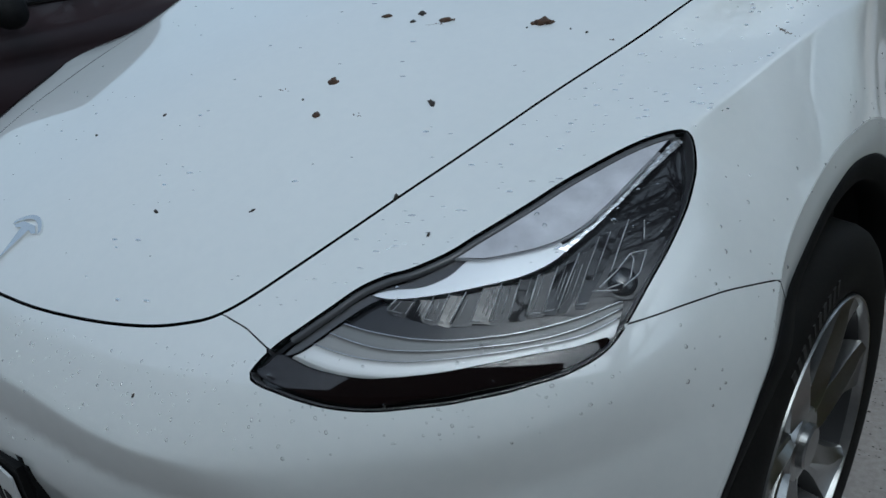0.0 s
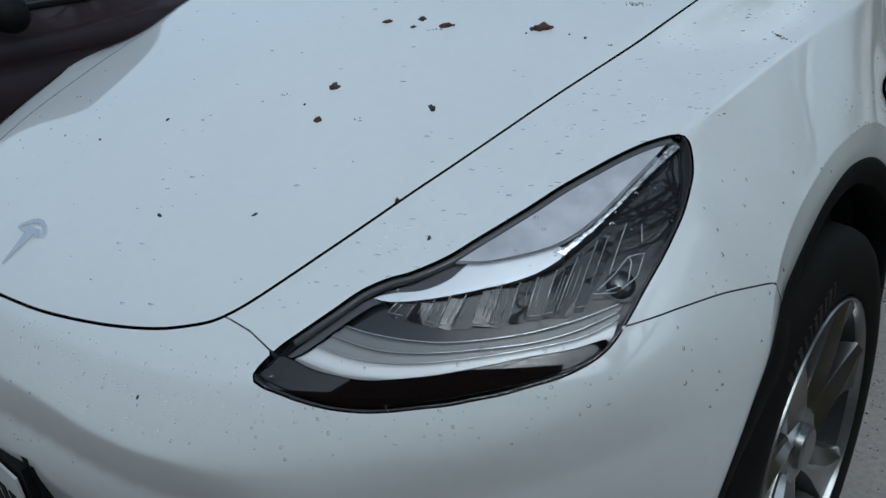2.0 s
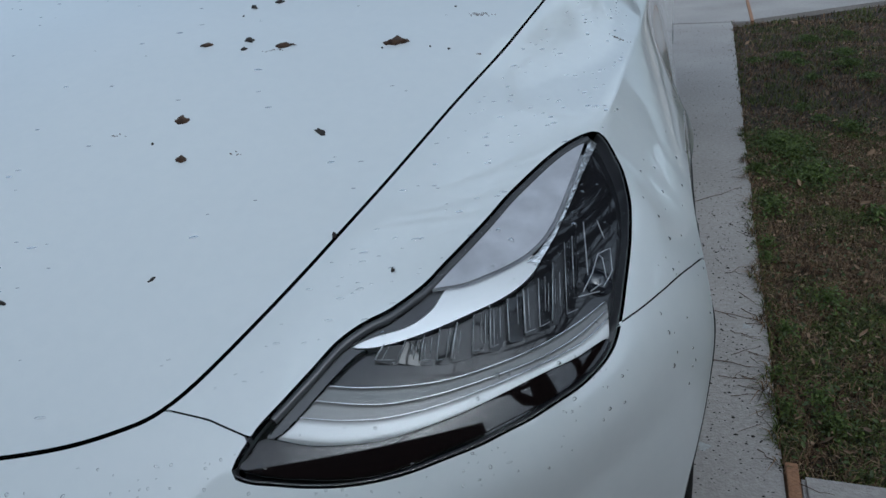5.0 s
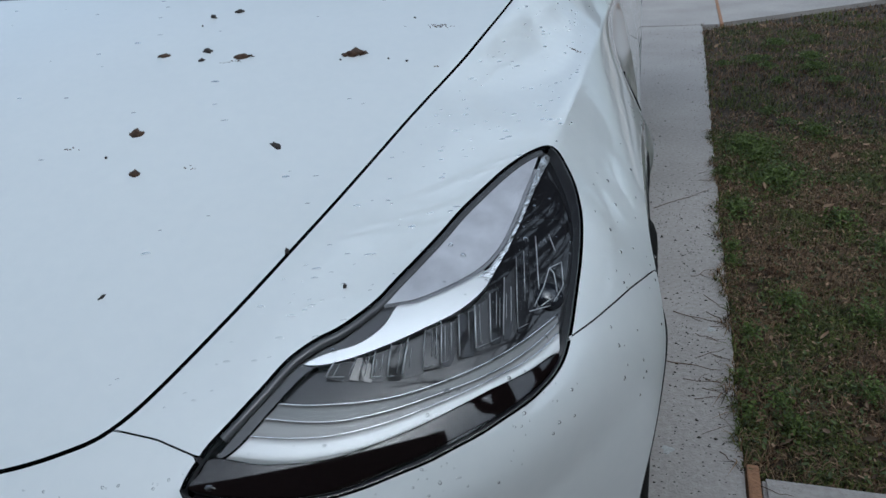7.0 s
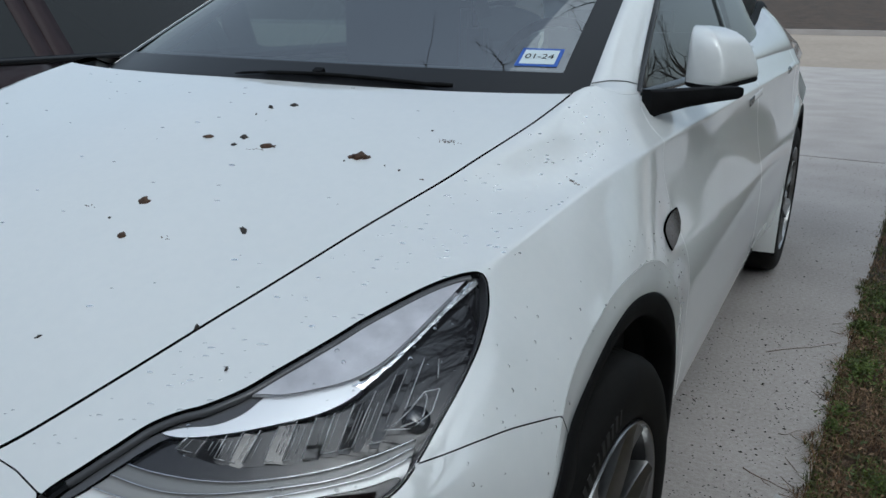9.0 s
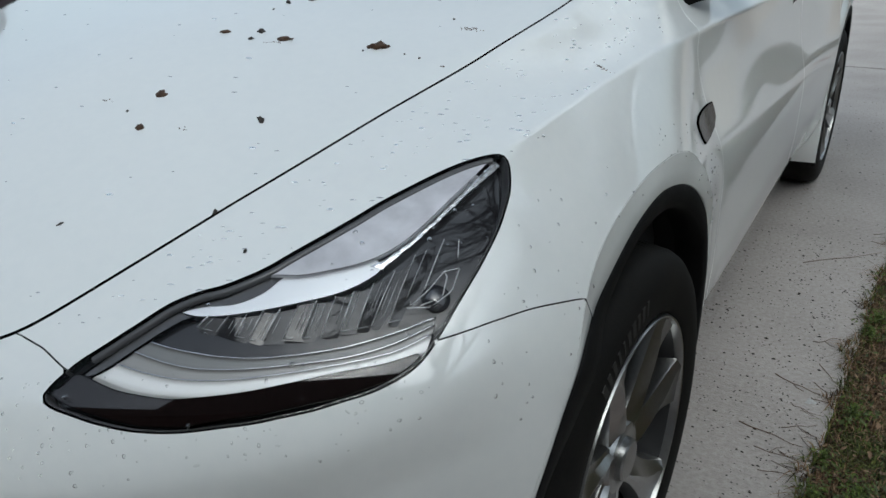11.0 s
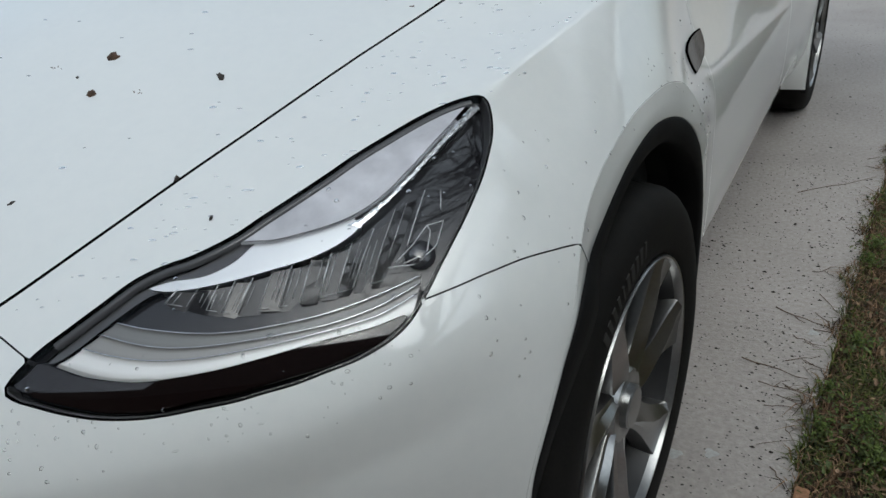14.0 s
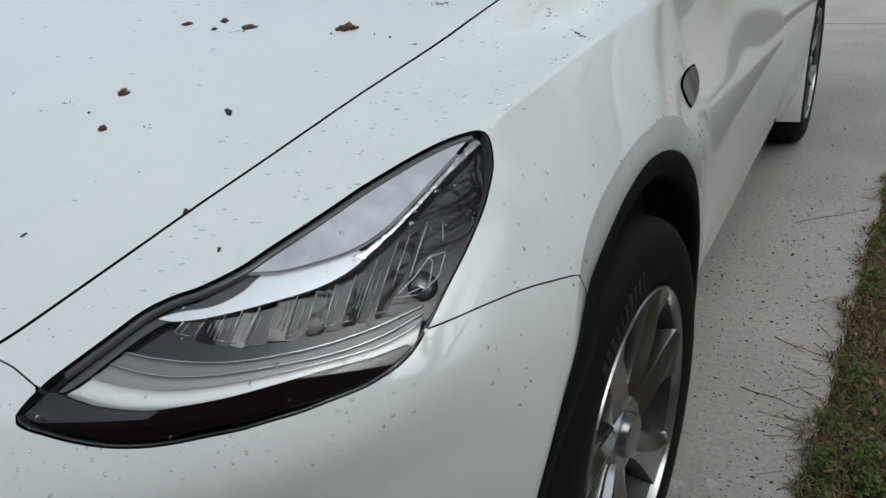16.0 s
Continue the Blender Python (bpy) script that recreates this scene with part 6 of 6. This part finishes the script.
copy_thing(tree, pose(-4.5, 34, 1.0, 0, 0, 70))
copy_thing(tree, pose(9.0, 38, 1.4, 0, 0, 200))
copy_thing(tree, pose(28, 36, 1.2, 0, 0, 20))
copy_thing(tree, pose(-30, 42, 1.7, 0, 0, 300))
copy_thing(tree, pose(24, 14, 0, 0, 0, 250))
copy_thing(tree, pose(20, -4, 0, 0, 0, 10))

# ---- the house in front of the car: plain wall, eaves and roof ----
BRICK = mat("brick_wall", (0.42, 0.38, 0.34), 0.9, 0, 0, (0.50, 0.45, 0.40), 3, 0.5, 40)
ROOF = mat("roof_shingle", (0.06, 0.055, 0.05), 0.95, 0, 0, (0.10, 0.09, 0.08), 5, 0.6, 30)
bm = bmesh.new()
box(bm, (-9, -3.3, -0.1), (9, -3.0, 3.5), 0.01)
tagged(part("wall_house", bm, BRICK), "plain beige house wall", "wall", kind="structure")
bm = bmesh.new()
vs = [bm.verts.new(c) for c in ((-9.5, -2.3, 3.3), (9.5, -2.3, 3.3), (9.5, -8.0, 6.8), (-9.5, -8.0, 6.8), (-9.5, -2.3, 3.52), (9.5, -2.3, 3.52), (9.5, -8.0, 7.0), (-9.5, -8.0, 7.0))]
for f in ((0, 1, 2, 3), (7, 6, 5, 4), (0, 4, 5, 1), (1, 5, 6, 2), (2, 6, 7, 3), (3, 7, 4, 0)):
    bm.faces.new([vs[i] for i in f])
bmesh.ops.recalc_face_normals(bm, faces=bm.faces)
tagged(part("roof_house", bm, ROOF), "dark shingle roof with a plain eave", "roof", kind="structure")

bm = bmesh.new()
box(bm, (0.15, -6.0, 3.45), (4.4, -2.35, 4.7), 0.01)
tagged(part("wall_upper_bay", bm, ROOF), "dark shingled upper bay of the house", "wall", kind="structure")

# unseen wall and roof, added beyond the lawn for the fender to reflect
bm = bmesh.new()
box(bm, (13.0, -9, -0.1), (13.3, 15, 3.2), 0.01)
tagged(part("wall_out_of_view", bm, BRICK), "plain brown wall added out of view for the paint to mirror", "wall", kind="structure")
bm = bmesh.new()
vs = [bm.verts.new(c) for c in ((12.5, -9.5, 3.0), (12.5, 15.5, 3.0), (18, 15.5, 5.6), (18, -9.5, 5.6), (12.5, -9.5, 3.25), (12.5, 15.5, 3.25), (18, 15.5, 5.85), (18, -9.5, 5.85))]
for f in ((0, 1, 2, 3), (7, 6, 5, 4), (0, 4, 5, 1), (1, 5, 6, 2), (2, 6, 7, 3), (3, 7, 4, 0)):
    bm.faces.new([vs[i] for i in f])
bmesh.ops.recalc_face_normals(bm, faces=bm.faces)
tagged(part("roof_out_of_view", bm, ROOF), "dark shingle roof added over the unseen wall", "roof", kind="structure")

# ---- the dark car alongside ----
car2 = tagged(new("dark_car"), "dark plum car parked alongside on the drive", "car")
XS = -2.0


def flank2(z):
    return XS - 0.10 * ((z - 0.62) / 0.4) ** 2 * (1 if z > 0.62 else 0.6)


zs = [0.25, 0.32, 0.45, 0.60, 0.75, 0.80, 0.81, 0.90, 0.985]
for name, y0, y1, lab in (("front_wing", -0.6, 0.62, "dark plum front wing"), ("front_door", 0.628, 2.11, "dark plum front door"), ("rear_door", 2.118, 3.15, "dark plum rear door"), ("rear_quarter", 3.158, 4.4, "dark plum rear quarter")):
    P = np.array([[(flank2(z) - (0.008 if 0.3 < z < 0.805 else 0), y, z) for z in zs] for y in np.linspace(y0, y1, 12)])
    P = np.concatenate([P[:1] - [0.02, 0, 0], P, P[-1:] - [0.02, 0, 0]])
    part(name, grid_mesh(name, P), MAROON, car2, lab)
P = np.array([[(x, y, z) for x, z in ((-2.08, 0.985), (-2.3, 1.02), (-3.3, 1.02), (-3.7, 0.9))] for y in (-0.7, 0.0, 0.5)])
part("bonnet", grid_mesh("bonnet", P), MAROON, car2, "dark plum bonnet")
for name, y0, y1 in (("front_window", 0.70, 2.01), ("rear_window", 2.17, 3.2)):
    P = np.array([[(-2.09 - 0.27 * f, y0 + (y1 - y0) * g + (0.35 * f if name[0] == "f" and g == 0 else 0), 0.99 + 0.37 * f) for f in (0, 0.5, 1)] for g in (0, 0.5, 1)])
    part(name, grid_mesh(name, P), TINT, car2, "dark tinted window")
for y0, y1, sh in ((1.99, 2.075, 0.0), (2.085, 2.18, 0.0), (0.50, 0.70, 0.45), (3.19, 3.4, 0.15)):
    P = np.array([[(-2.085 - 0.27 * f + o, y + sh * f, 0.985 + 0.375 * f) for f in (0, 0.5, 1)] for y, o in ((y0, -0.03), (y0, 0.002), (y1, 0.002), (y1, -0.03))])
    part("window_pillar", grid_mesh("window_pillar", P), PLUM_MATT, car2, "dark window pillar")
P = np.array([[(-2.07, y, 0.975), (-2.06, y, 0.985), (-2.065, y, 1.0), (-2.09, y, 1.005)] for y in np.linspace(0.5, 3.4, 8)])
part("belt_trim", grid_mesh("belt_trim", P), GLOSSBLACK, car2, "black window trim")
bm = bmesh.new()
box(bm, (-3.5, 0.95, 1.355), (-2.34, 3.4, 1.42), 0.03)
part("roof", bm, MAROON, car2, "dark roof")
bm = bmesh.new()
box(bm, (-3.75, -0.5, 0.22), (-2.12, 4.0, 0.95), 0.05)
part("cabin_floor", bm, SHELL, car2, "dark body core")
bm = bmesh.new()
bmesh.ops.create_uvsphere(bm, u_segments=20, v_segments=14, radius=1.0)
for v in bm.verts:
    v.co = Vector((v.co.x * 0.10, v.co.y * 0.07, v.co.z * 0.075 - 0.02 * v.co.x)) + Vector((-1.92, 0.98, 0.99))
for f in bm.faces:
    f.smooth = True
tube(bm, [(-2.10, 1.0, 0.97), (-1.95, 0.99, 0.95)], [0.03, 0.025], 8)
part("door_mirror", bm, BLACK, car2, "black door mirror")
for y in (0.25, 3.2):
    bm = bmesh.new()
    lathe(bm, [(0.10, 0.22), (0.11, 0.26), (0.10, 0.33), (0.07, 0.345), (-0.1, 0.345), (-0.1, 0.2)], 40)
    lathe(bm, [(0.09, 0.22), (0.07, 0.20), (0.06, 0.0)], 40)
    for v in bm.verts:
        v.co += Vector((-2.15, y, 0.345))
    part("wheel", bm, RUBBER, car2, "dark wheel")
